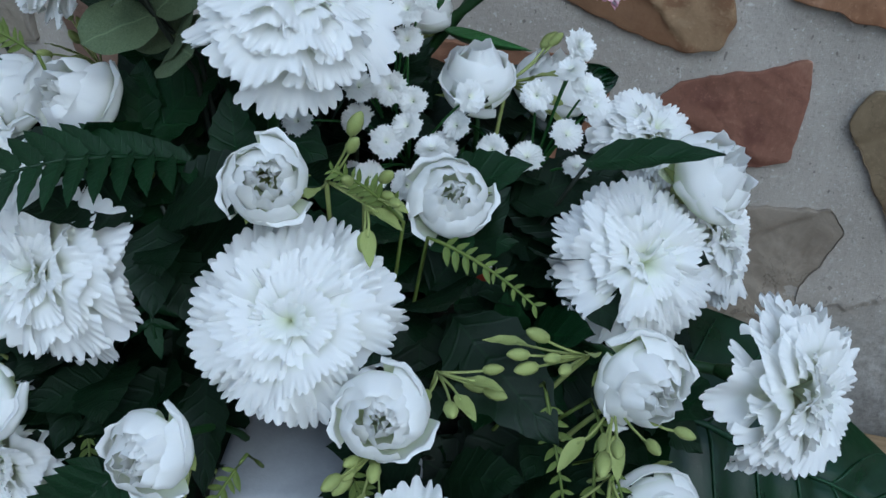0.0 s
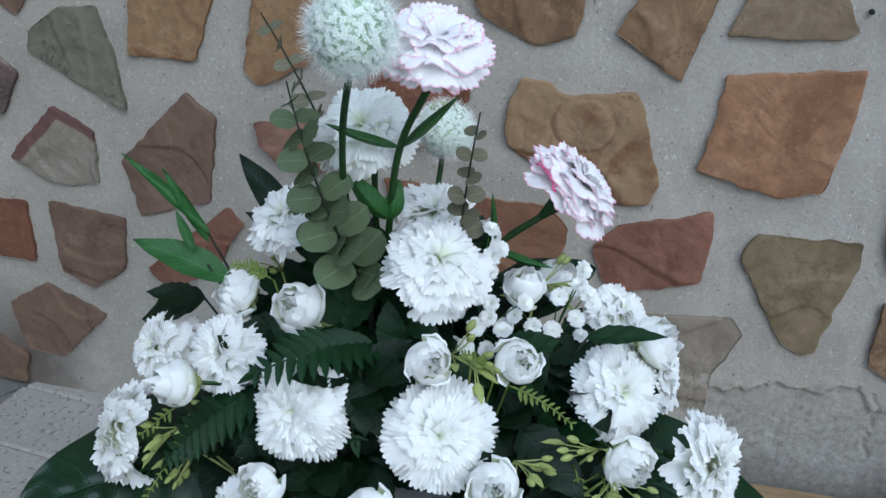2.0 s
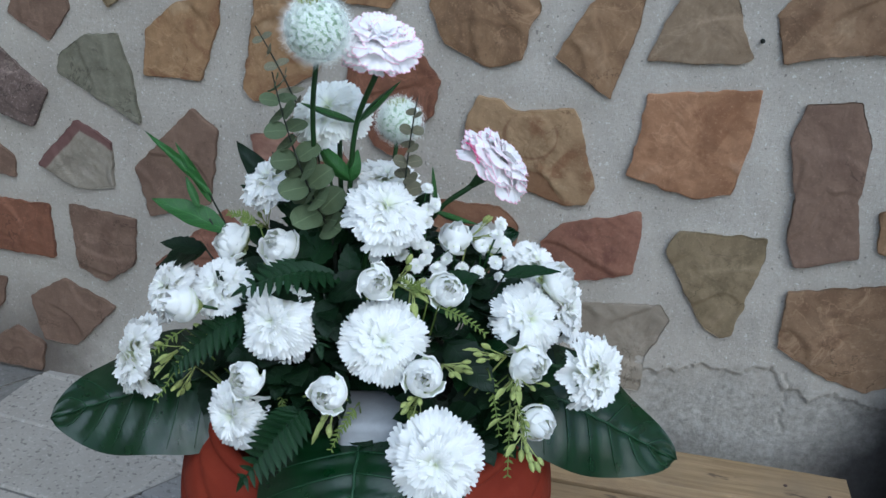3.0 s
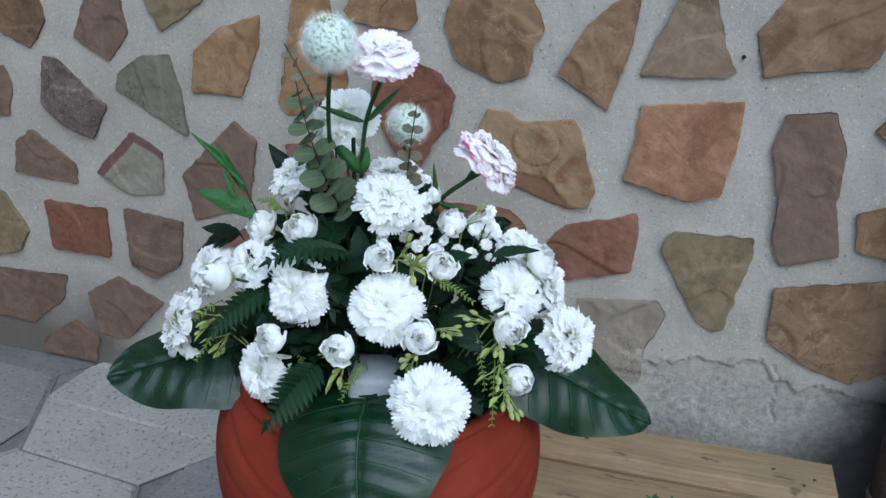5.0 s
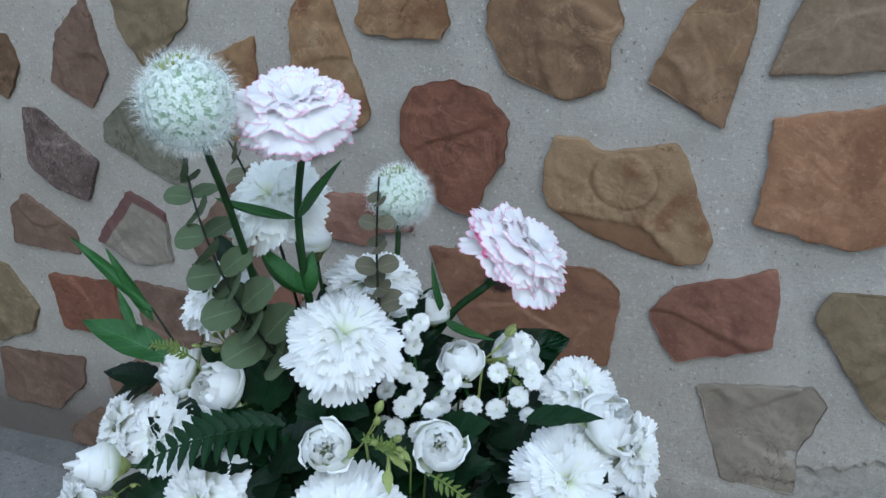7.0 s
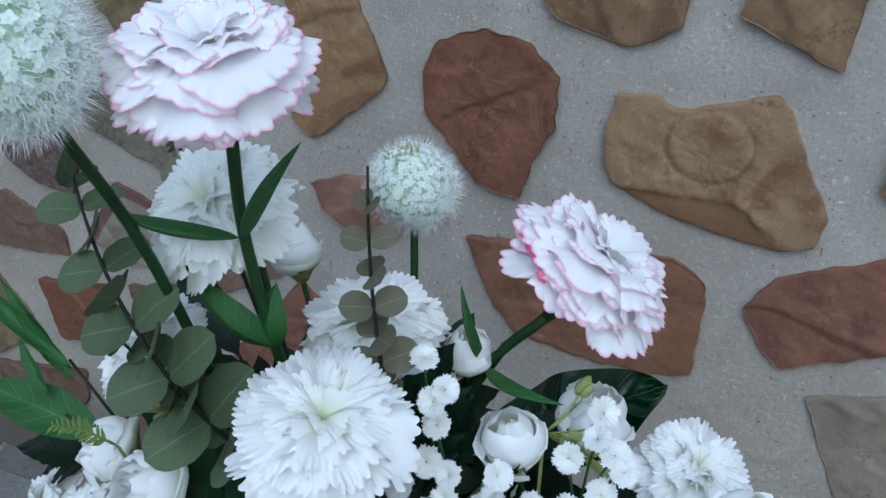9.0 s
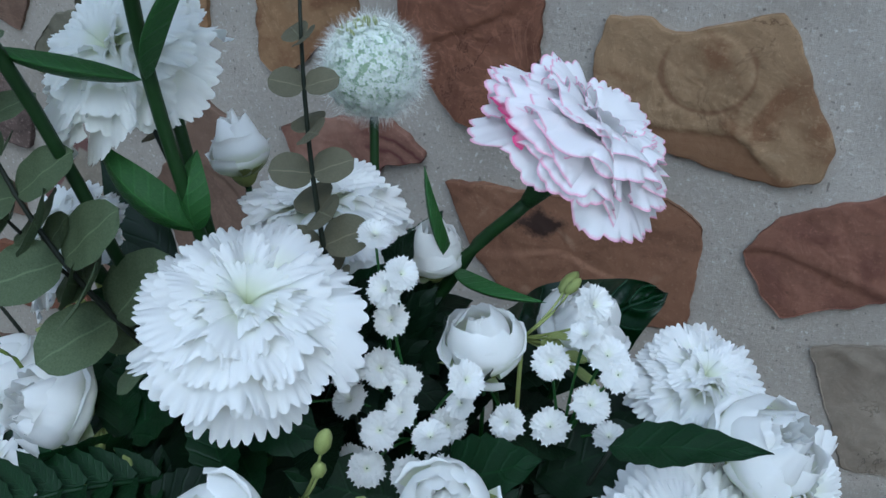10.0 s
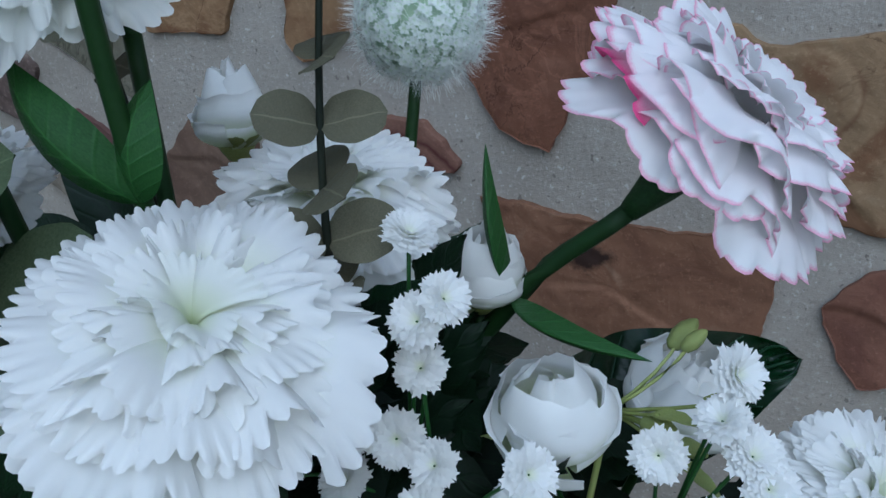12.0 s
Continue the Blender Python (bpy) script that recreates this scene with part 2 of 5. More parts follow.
def mortar_material():
    m = Mat("grey_mortar", 0.92, 0.2)
    c = m.ramp(m.noise(5, 4), (0.3, (0.306, 0.279, 0.236)), (0.7, (0.388, 0.358, 0.308)))
    c = m.mix(m.ramp(m.noise(22, 6, 0.65), (0.42, 0.0), (0.72, 0.5)), c, (0.280, 0.254, 0.215))
    grit = m.noise(210, 3, 0.75)
    c = m.mix(m.ramp(grit, (0.54, 0.0), (0.70, 0.42)), c, (0.52, 0.495, 0.455))
    c = m.mix(m.ramp(m.noise(240, 3, 0.75), (0.56, 0.0), (0.72, 0.50)), c, (0.16, 0.142, 0.122))
    c = m.mix(m.ramp(m.noise(190, 2, 0.5), (0.67, 0.0), (0.72, 0.6)), c, (0.58, 0.56, 0.52))
    c = m.mix(m.ramp(m.noise(150, 2, 0.5, m.scaled("Object", (1.1, 1, 0.9))), (0.69, 0.0), (0.73, 0.7)), c, (0.12, 0.105, 0.092))
    x, z = m.axis(0), m.axis(2)
    # rain-washed cement low on the wall by the bench, near-black mortar by the pipe
    edge = m.math("MULTIPLY", m.math("SUBTRACT", m.noise(11, 5, 0.6), 0.5), 0.16)
    low = m.math("MULTIPLY", m.ramp(m.math("ADD", z, edge), (0.20, 1.0), (0.24, 0.0)), m.ramp(m.math("ADD", x, edge), (0.14, 0.0), (0.20, 1.0)))
    c = m.mix(m.math("MULTIPLY", low, 0.75), c, m.ramp(m.noise(85, 7, 0.78), (0.36, (0.150, 0.140, 0.120)), (0.64, (0.360, 0.338, 0.296))))
    by_pipe = m.math("ADD", m.math("SUBTRACT", x, m.math("MULTIPLY", z, 0.55)), m.math("MULTIPLY", edge, 0.5))
    c = m.mix(m.math("MULTIPLY", m.ramp(by_pipe, (0.345, 0.0), (0.47, 0.93)), m.ramp(z, (0.20, 1.0), (0.38, 0.0))), c, (0.022, 0.020, 0.019))
    soil = m.ramp(m.math('ADD', z, edge), (0.06, 0.85), (0.22, 0.0))
    c = m.mix(m.math('MULTIPLY', soil, m.ramp(m.math('MULTIPLY_ADD', x, -1.0, edge), (0.80, 0.0), (0.93, 1.0))), c, (0.085, 0.07, 0.058))
    m.colour(c)
    m.bump(m.math("ADD", m.math("MULTIPLY", grit, 0.8), m.noise(70, 6, 0.75)), 0.5, 0.003)
    return m.m


def slab_material(name, dark, light, spots):
    m = Mat(name, 0.85, 0.25)
    c = m.ramp(m.noise(8, 5, 0.6), (0.3, dark), (0.7, light))
    c = m.mix(m.ramp(m.noise(120, 3, 0.6), (0.55, 0.0), (0.68, 0.55)), c, spots)
    c = m.mix(m.ramp(m.noise(110, 2, 0.5), (0.59, 0.0), (0.66, 0.65)), c, (0.10, 0.095, 0.085))
    m.colour(c)
    m.bump(m.noise(260, 4, 0.7), 0.5, 0.0015)
    return m.m


def wood_material():
    m = Mat("weathered_plank", 0.7, 0.3)
    v = m.scaled("Object", (2.6, 42, 42))
    grain = m.noise(2.4, 8, 0.7, v, distortion=1.2)
    c = m.ramp(grain, (0.28, (0.140, 0.090, 0.044)), (0.5, (0.232, 0.162, 0.084)), (0.72, (0.295, 0.215, 0.118)))
    c = m.mix(m.ramp(m.noise(9, 5, 0.6), (0.40, 0.0), (0.72, 0.7)), c, (0.165, 0.122, 0.075))
    c = m.mix(m.ramp(m.noise(30, 3, 0.6, m.scaled("Object", (0.5, 1.6, 1))), (0.64, 0.0), (0.71, 0.8)), c, (0.060, 0.040, 0.025))
    m.colour(c)
    m.bump(m.math("ADD", grain, m.math("MULTIPLY", m.noise(200, 3), 0.3)), 0.5, 0.0015)
    return m.m


def terracotta_material():
    m = Mat("terracotta", 0.75, 0.10)
    c = m.ramp(m.noise(14, 5, 0.6), (0.3, (0.145, 0.020, 0.010)), (0.7, (0.190, 0.030, 0.014)))
    c = m.mix(m.ramp(m.noise(90, 4, 0.7), (0.55, 0.0), (0.8, 0.35)), c, (0.22, 0.048, 0.025))
    m.colour(c).rough(m.ramp(m.noise(35), (0.3, 0.6), (0.7, 0.8)))
    m.bump(m.noise(180, 4), 0.25, 0.001)
    return m.m


MORTAR = mortar_material()
SLAB_LIGHT = slab_material("light_terrazzo_slab", (0.255, 0.238, 0.21), (0.32, 0.30, 0.265), (0.41, 0.39, 0.35))
SLAB_GREY = slab_material("grey_terrazzo_slab", (0.16, 0.155, 0.145), (0.215, 0.21, 0.20), (0.30, 0.29, 0.28))
GROUT = slab_material("yard_ground", (0.12, 0.115, 0.105), (0.17, 0.165, 0.15), (0.22, 0.21, 0.2))
WOOD = wood_material()
TERRACOTTA = terracotta_material()
PIPE = slab_material("brown_painted_metal", (0.045, 0.028, 0.022), (0.075, 0.048, 0.038), (0.11, 0.075, 0.06))
STEEL = Mat("steel_clip", 0.35, 0.5).colour((0.45, 0.45, 0.46)).m
NEAR_BLACK = slab_material("dark_filling", (0.010, 0.012, 0.009), (0.022, 0.024, 0.018), (0.04, 0.045, 0.03))
FOAM = Mat("grey_foam", 0.9, 0.1)
FOAM = FOAM.colour(FOAM.ramp(FOAM.noise(30, 6, 0.7), (0.3, (0.24, 0.25, 0.26)), (0.7, (0.33, 0.34, 0.35)))).bump(FOAM.noise(600, 2), 0.3, 0.0006).m
BLOSSOM = Mat("small_pink_blossom", 0.6).colour((0.55, 0.16, 0.36)).m


# ---- building tools ----
def mesh_of(name, verts, faces, mat, uvs=None, smooth=True):
    me = bpy.data.meshes.new(name)
    me.from_pydata([tuple(v) for v in verts], [], faces)
    me.materials.append(mat)
    me.polygons.foreach_set("use_smooth", [smooth] * len(me.polygons))
    if uvs:
        layer = me.uv_layers.new(name="UVMap")
        for loop in me.loops:
            layer.data[loop.index].uv = uvs[loop.vertex_index]
    return me


def thing(name, at, label, category, group="", kind=""):
    ob = new(name)
    ob.empty_display_size = 0.02
    ob.location = at
    return tagged(ob, label, category, group, kind)


def part(name, mesh, parent, m=None, label=""):
    ob = new(name, mesh)
    ob.parent = parent
    if m is not None:
        ob.matrix_basis = m
    return tagged(ob, label) if label else ob


def facing(at, direction, spin=0.0):
    """A pose at a place whose z axis points along the direction."""
    q = Vector(direction).to_track_quat("Z", "Y").to_matrix().to_4x4()
    return Matrix.Translation(at) @ q @ Matrix.Rotation(spin, 4, "Z")


def along(at, direction, up=(0, 0, 1)):
    """A pose at a place whose y axis points along the direction and whose z axis leans to up."""
    y = Vector(direction).normalized()
    x = y.cross(Vector(up)).normalized()
    z = x.cross(y)
    return Matrix.Translation(at) @ Matrix((x, y, z)).transposed().to_4x4()


def bend(a, b, c, n=10):
    a, b, c = Vector(a), Vector(b), Vector(c)
    return [a * (1 - t) ** 2 + b * 2 * t * (1 - t) + c * t * t for t in (k / n for k in range(n + 1))]


def tube(name, points, r0, r1, mat, sides=8):
    verts, faces = [], []
    n = len(points)
    for k, p in enumerate(points):
        d = (points[min(k + 1, n - 1)] - points[max(k - 1, 0)]).normalized()
        x = d.orthogonal().normalized()
        y = d.cross(x)
        r = r0 + (r1 - r0) * k / (n - 1)
        for s in range(sides):
            a = 2 * math.pi * s / sides
            verts.append(p + (x * math.cos(a) + y * math.sin(a)) * r)
        if k:
            b = (k - 1) * sides
            faces += [(b + s, b + (s + 1) % sides, b + sides + (s + 1) % sides, b + sides + s) for s in range(sides)]
    faces.append(tuple(reversed(range(sides))))
    faces.append(tuple(range((n - 1) * sides, n * sides)))
    return mesh_of(name, verts, faces, mat)


def sheet(name, nu, nv, place, mat, uv=None):
    """A grid of nu by nv quads; place(u, v) gives each corner."""
    verts = [place(i / nu, j / nv) for i in range(nu + 1) for j in range(nv + 1)]
    uvs = [(i / nu, j / nv) for i in range(nu + 1) for j in range(nv + 1)]
    w = nv + 1
    faces = [(i * w + j, (i + 1) * w + j, (i + 1) * w + j + 1, i * w + j + 1) for i in range(nu) for j in range(nv)]
    return mesh_of(name, verts, faces, mat, uvs)


def lathe(name, profile, mat, sides=16, wobble=None):
    verts, faces = [], []
    for k, (r, z) in enumerate(profile):
        for s in range(sides):
            a = 2 * math.pi * s / sides
            q = r + (wobble(a, z, k) if wobble else 0)
            verts.append((q * math.cos(a), q * math.sin(a), z))
        if k:
            b = (k - 1) * sides
            faces += [(b + s, b + (s + 1) % sides, b + sides + (s + 1) % sides, b + sides + s) for s in range(sides)]
    faces.append(tuple(reversed(range(sides))))
    faces.append(tuple(range((len(profile) - 1) * sides, len(profile) * sides)))
    return mesh_of(name, verts, faces, mat)


def plank_mesh(name, lx, ly, lz, mat, soft=0.006, seed=0):
    """A worn board, its long edges rounded and slightly uneven, centred on its underside."""
    ring = []
    for cx, cz, a0 in ((1, 1, 0), (-1, 1, 90), (-1, 0, 180), (1, 0, 270)):
        for k in range(4):
            a = radians(a0 + 30 * k)
            ring.append((cx * (ly / 2 - soft) + soft * math.cos(a), (lz - soft if cz else soft) + soft * math.sin(a)))
    n, w = 24, len(ring)
    verts, faces = [], []
    for i in range(n + 1):
        x = (i / n - 0.5) * lx
        pull = 0.003 if i in (0, n) else 0
        for y, z in ring:
            d = noise.noise(Vector((x * 6 + seed * 9, y * 25, z * 25))) * 0.0018
            verts.append((x, y + d - math.copysign(pull, y), z + d - (pull if z > lz / 2 else -pull) * 0.6))
        if i:
            b = (i - 1) * w
            faces += [(b + s, b + w + s, b + w + (s + 1) % w, b + (s + 1) % w) for s in range(w)]
    faces.append(tuple(range(w)))
    faces.append(tuple(reversed(range(n * w, (n + 1) * w))))
    return mesh_of(name, verts, faces, mat)


# ---- the wall ----
WALL_Y = 0.922


def wall_relief(x, z):
    """How far the mortar stands out of the wall's plane at a place."""
    p = Vector((x, 0, z))
    d = 0.0035 * noise.noise(p * 7) + 0.0018 * noise.noise(p * 19) + 0.0008 * noise.noise(p * 55)
    if 0.10 < x < 0.75 and z < 0.35:
        # a broken skin of render above older, rougher cement
        crest = 0.205 + 0.040 * noise.noise(Vector((x * 13, 3, 0))) + 0.02 * math.sin((x - 0.16) * 9) + 0.014 * noise.noise(Vector((x * 45, 5, 0))) + 0.007 * noise.noise(Vector((x * 160, 5, 0)))
        k = max(0.0, min(1.0, (x - 0.13) / 0.04))
        low = max(0.0, min(1.0, (crest - z) / 0.0025))
        d -= k * low * (0.0045 - 0.0003 * noise.noise(p * 60) - 0.0005 * noise.noise(p * 170))
        split = 0.395 + 0.014 * noise.noise(Vector((z * 40, 9, 0))) + 0.006 * noise.noise(Vector((z * 150, 9, 0)))
        if 0.13 < z < crest + 0.03:
            d -= 0.005 * max(0.0, 1 - abs(x - split) / 0.0028)
        d -= 0.005 * max(0.0, 1 - abs(z - crest - 0.001) / 0.003) * k
    return d


def build_wall():
    xs = np.concatenate([np.linspace(-4, -1.35, 12)[:-1], np.linspace(-1.35, 0.10, 150)[:-1], np.linspace(0.10, 0.56, 155)[:-1], np.linspace(0.56, 0.75, 20), np.linspace(0.75, 3.2, 12)[1:]])
    zs = np.concatenate([[-0.05], np.linspace(0, 0.09, 10)[:-1], np.linspace(0.09, 0.27, 62)[:-1], np.linspace(0.27, 0.95, 72), np.linspace(0.95, 2.6, 12)[1:]])
    verts = [(x, WALL_Y - wall_relief(x, z), z) for x in xs for z in zs]
    w, n = len(zs), len(xs)
    faces = [(i * w + j, (i + 1) * w + j, (i + 1) * w + j + 1, i * w + j + 1) for i in range(n - 1) for j in range(w - 1)]
    b = len(verts)
    verts += [(xs[0], 1.25, zs[0]), (xs[-1], 1.25, zs[0]), (xs[-1], 1.25, zs[-1]), (xs[0], 1.25, zs[-1])]
    bottom, top = [i * w for i in range(n)], [i * w + w - 1 for i in range(n)]
    faces += [(b, b + 3, b + 2, b + 1), tuple(bottom[::-1]) + (b, b + 1), tuple(top) + (b + 2, b + 3)]
    faces += [tuple(range(w)) + (b + 3, b), tuple(range((n - 1) * w + w - 1, (n - 1) * w - 1, -1)) + (b + 1, b + 2)]
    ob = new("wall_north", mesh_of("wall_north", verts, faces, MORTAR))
    return tagged(ob, "rough grey mortar wall set with irregular flat sandstones", "wall", kind="structure")


wall = build_wall()
stone_count = 0


def stone(kind, corners, relief=None):
    """One flat stone bedded in the mortar: a broken outline round the corners, a low uneven face."""
    global stone_count
    stone_count += 1
    rng = random.Random(stone_count * 7)
    cx = sum(c[0] for c in corners) / len(corners)
    cz = sum(c[1] for c in corners) / len(corners)
    outline = []
    for k, a in enumerate(corners):
        b = corners[(k + 1) % len(corners)]
        d = math.hypot(b[0] - a[0], b[1] - a[1])
        steps = max(2, round(d / 0.005))
        for s in range(steps):
            t = s / steps
            bow = noise.noise(Vector((a[0] * 3 + b[0] * 5, t * d * 60, stone_count))) * 0.0040
            bow += noise.noise(Vector((t * d * 190, stone_count, 1))) * 0.0034 + noise.noise(Vector((t * d * 420, stone_count, 5))) * 0.0018
            nx, nz = (b[1] - a[1]) / max(d, 1e-6), -(b[0] - a[0]) / max(d, 1e-6)
            outline.append((a[0] + (b[0] - a[0]) * t + nx * bow - cx, a[1] + (b[1] - a[1]) * t + nz * bow - cz))
    # soften the corners
    n = len(outline)
    for _ in range(1):
        outline = [tuple((outline[k - 1][i] + 3 * outline[k][i] + outline[(k + 1) % n][i]) / 5 for i in (0, 1)) for k in range(n)]
    proud = 0.0035 if kind == "greyflat" else 0.0045 + 0.0045 * rng.random()
    tilt_x, tilt_z = rng.uniform(-0.02, 0.02), rng.uniform(-0.02, 0.02)
    bed = rng.uniform(0, 3.14)
    verts, faces = [], []
    inner = [0.985 - 0.965 * k / 20 for k in range(21)]
    rings = [(0.955, -0.02), (1.004, proud * 0.72), (0.997, proud * 0.95)] + [(f, proud) for f in inner]
    for r, (f, out) in enumerate(rings):
        for x, z in outline:
            px, pz = x * f, z * f
            d = out + px * tilt_x + pz * tilt_z
            if r > 1:
                q = Vector((px + cx, stone_count * 3.1, pz + cz))
                lay = noise.noise(q * 8 + Vector((math.cos(bed), 0, math.sin(bed))) * 2)
                steps_down = max(0.0, min(1.0, (lay - 0.12) * 28)) * 0.0030 + max(0.0, min(1.0, (-lay - 0.28) * 28)) * 0.0026
                d += 0.0020 * noise.noise(q * 24) + 0.0011 * noise.noise(q * 75) + 0.0006 * noise.noise(q * 190) - (0.0 if relief else steps_down)
                if relief:
                    d += relief(px + cx, pz + cz)
            verts.append((px, -d, pz))
        if r:
            b = (r - 1) * n
            faces += [(b + s, b + (s + 1) % n, b + n + (s + 1) % n, b + n + s) for s in range(n)]
    faces.append(tuple(range((len(rings) - 1) * n, len(rings) * n)))
    area = sum(outline[k][0] * outline[(k + 1) % n][1] - outline[(k + 1) % n][0] * outline[k][1] for k in range(n))
    if area < 0:
        faces = [tuple(reversed(f)) for f in faces]
    ob = part("stone", mesh_of("stone", verts, faces, STONES[kind]), wall, Matrix.Translation((cx, WALL_Y - 0.002, cz)))
    ob.data.polygons.foreach_set("use_smooth", [k >= 2 * n for k in range(len(faces))])
    return ob


def worn_ring(x, z):
    """The golden stone's oval hollow, and the thin layer broken away along its lower edge."""
    e = math.hypot((x + 0.040) / 0.040, (z - 0.584) / 0.036)
    d = 0.003 - 0.0015 * math.exp(-((e - 1.0) / 0.06) ** 2)
    edge = min(0.532 - 0.12 * (x + 0.042), 0.557 - 1.2 * (x + 0.042)) + 0.006 * noise.noise(Vector((x * 60, 0, z * 60)))
    d -= 0.0028 * max(0.0, min(1.0, (edge - z) / 0.003))
    return d


# left-hand stones take darker kinds, partly to paint in that side's dimmer light
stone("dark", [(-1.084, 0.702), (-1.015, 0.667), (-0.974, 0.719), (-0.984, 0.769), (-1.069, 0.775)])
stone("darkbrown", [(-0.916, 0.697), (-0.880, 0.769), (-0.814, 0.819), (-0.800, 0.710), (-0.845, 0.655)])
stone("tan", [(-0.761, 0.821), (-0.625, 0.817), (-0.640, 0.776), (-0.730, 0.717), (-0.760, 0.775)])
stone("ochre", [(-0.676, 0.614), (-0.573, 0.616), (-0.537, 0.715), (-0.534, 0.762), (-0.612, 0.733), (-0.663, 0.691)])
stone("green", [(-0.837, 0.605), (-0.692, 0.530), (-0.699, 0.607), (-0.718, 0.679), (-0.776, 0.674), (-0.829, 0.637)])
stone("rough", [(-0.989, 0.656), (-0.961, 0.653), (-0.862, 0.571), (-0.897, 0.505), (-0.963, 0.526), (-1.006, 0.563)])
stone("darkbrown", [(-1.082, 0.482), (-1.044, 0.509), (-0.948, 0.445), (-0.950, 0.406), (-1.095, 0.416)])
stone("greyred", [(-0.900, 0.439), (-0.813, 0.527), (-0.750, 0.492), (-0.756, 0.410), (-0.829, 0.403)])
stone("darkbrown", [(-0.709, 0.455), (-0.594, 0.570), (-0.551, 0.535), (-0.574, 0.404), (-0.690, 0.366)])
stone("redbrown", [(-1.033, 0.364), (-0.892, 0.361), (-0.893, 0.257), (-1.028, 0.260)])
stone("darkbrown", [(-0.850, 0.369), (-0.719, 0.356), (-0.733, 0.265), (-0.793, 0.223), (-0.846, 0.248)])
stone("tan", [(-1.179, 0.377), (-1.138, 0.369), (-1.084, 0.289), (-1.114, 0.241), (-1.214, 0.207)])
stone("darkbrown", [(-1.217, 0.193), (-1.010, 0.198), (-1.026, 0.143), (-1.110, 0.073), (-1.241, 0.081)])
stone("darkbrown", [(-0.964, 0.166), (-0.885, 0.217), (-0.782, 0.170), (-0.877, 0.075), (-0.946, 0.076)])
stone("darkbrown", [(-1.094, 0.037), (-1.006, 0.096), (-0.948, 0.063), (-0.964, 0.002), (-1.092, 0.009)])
stone("ochre", [(-0.478, 0.737), (-0.471, 0.784), (-0.448, 0.818), (-0.411, 0.817), (-0.371, 0.664), (-0.376, 0.648), (-0.459, 0.599), (-0.484, 0.590), (-0.503, 0.609)])
stone("ochre", [(-0.377, 0.775), (-0.360, 0.757), (-0.261, 0.753), (-0.248, 0.772), (-0.255, 0.808), (-0.360, 0.812)])
stone("redbrown", [(-0.324, 0.667), (-0.303, 0.695), (-0.250, 0.703), (-0.208, 0.686), (-0.181, 0.652), (-0.190, 0.600), (-0.214, 0.570), (-0.238, 0.522), (-0.284, 0.540), (-0.310, 0.588), (-0.331, 0.622)])
stone("brown", [(-0.199, 0.788), (-0.203, 0.761), (-0.178, 0.708), (-0.108, 0.677), (-0.060, 0.695), (-0.054, 0.740), (-0.038, 0.772), (-0.064, 0.822), (-0.190, 0.814)])
stone("brown", [(-0.015, 0.703), (0.027, 0.781), (0.063, 0.816), (0.105, 0.839), (0.099, 0.756), (0.070, 0.649)])
stone("greybrown", [(0.112, 0.709), (0.135, 0.771), (0.164, 0.835), (0.212, 0.833), (0.235, 0.761), (0.256, 0.725), (0.237, 0.714)])
stone("ochrebrown", [(0.275, 0.783), (0.312, 0.843), (0.450, 0.858), (0.453, 0.773), (0.436, 0.744), (0.365, 0.738), (0.295, 0.720)])
stone("orange", [(0.121, 0.663), (0.276, 0.683), (0.271, 0.595), (0.257, 0.527), (0.205, 0.514), (0.104, 0.539), (0.115, 0.587)])
stone("darkbrown", [(0.334, 0.668), (0.403, 0.679), (0.428, 0.621), (0.430, 0.532), (0.448, 0.454), (0.365, 0.425), (0.346, 0.464), (0.343, 0.539), (0.323, 0.610)])
stone("tan", [(0.177, 0.430), (0.194, 0.460), (0.320, 0.465), (0.321, 0.431), (0.296, 0.299), (0.281, 0.291), (0.250, 0.307)])
stone("ochrebrown", [(0.363, 0.385), (0.539, 0.425), (0.579, 0.271), (0.502, 0.233), (0.448, 0.246), (0.365, 0.290)])
stone("brown", [(0.460, 0.522), (0.521, 0.550), (0.541, 0.454), (0.474, 0.463)])
stone("brown", [(0.460, 0.655), (0.491, 0.695), (0.505, 0.629)])
stone("fancy", [(-0.143, 0.571), (-0.137, 0.609), (-0.123, 0.637), (-0.088, 0.633), (-0.068, 0.618), (-0.023, 0.624), (0.020, 0.631), (0.032, 0.611), (0.045, 0.563), (0.063, 0.514), (0.052, 0.485), (0.017, 0.479), (-0.045, 0.497), (-0.099, 0.519), (-0.137, 0.545)], worn_ring)
stone("orangebrown", [(-0.307, 0.476), (-0.254, 0.472), (-0.191, 0.463), (-0.079, 0.464), (-0.047, 0.435), (-0.065, 0.326), (-0.120, 0.323), (-0.195, 0.335), (-0.261, 0.357), (-0.284, 0.392)])
stone("crimson", [(-0.494, 0.537), (-0.445, 0.545), (-0.356, 0.543), (-0.323, 0.502), (-0.329, 0.494), (-0.365, 0.495), (-0.405, 0.468), (-0.461, 0.480), (-0.488, 0.503)])
stone("red", [(-0.013, 0.414), (0.019, 0.449), (0.137, 0.482), (0.141, 0.445), (0.134, 0.378), (0.020, 0.346), (0.003, 0.374)])
stone("greyflat", [(0.049, 0.316), (0.186, 0.333), (0.203, 0.309), (0.173, 0.239), (0.171, 0.170), (0.081, 0.176)])
stone("red", [(-0.690, 0.276), (-0.547, 0.398), (-0.522, 0.374), (-0.576, 0.289), (-0.658, 0.240)])
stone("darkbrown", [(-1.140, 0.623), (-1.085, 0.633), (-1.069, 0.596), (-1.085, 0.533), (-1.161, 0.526)])

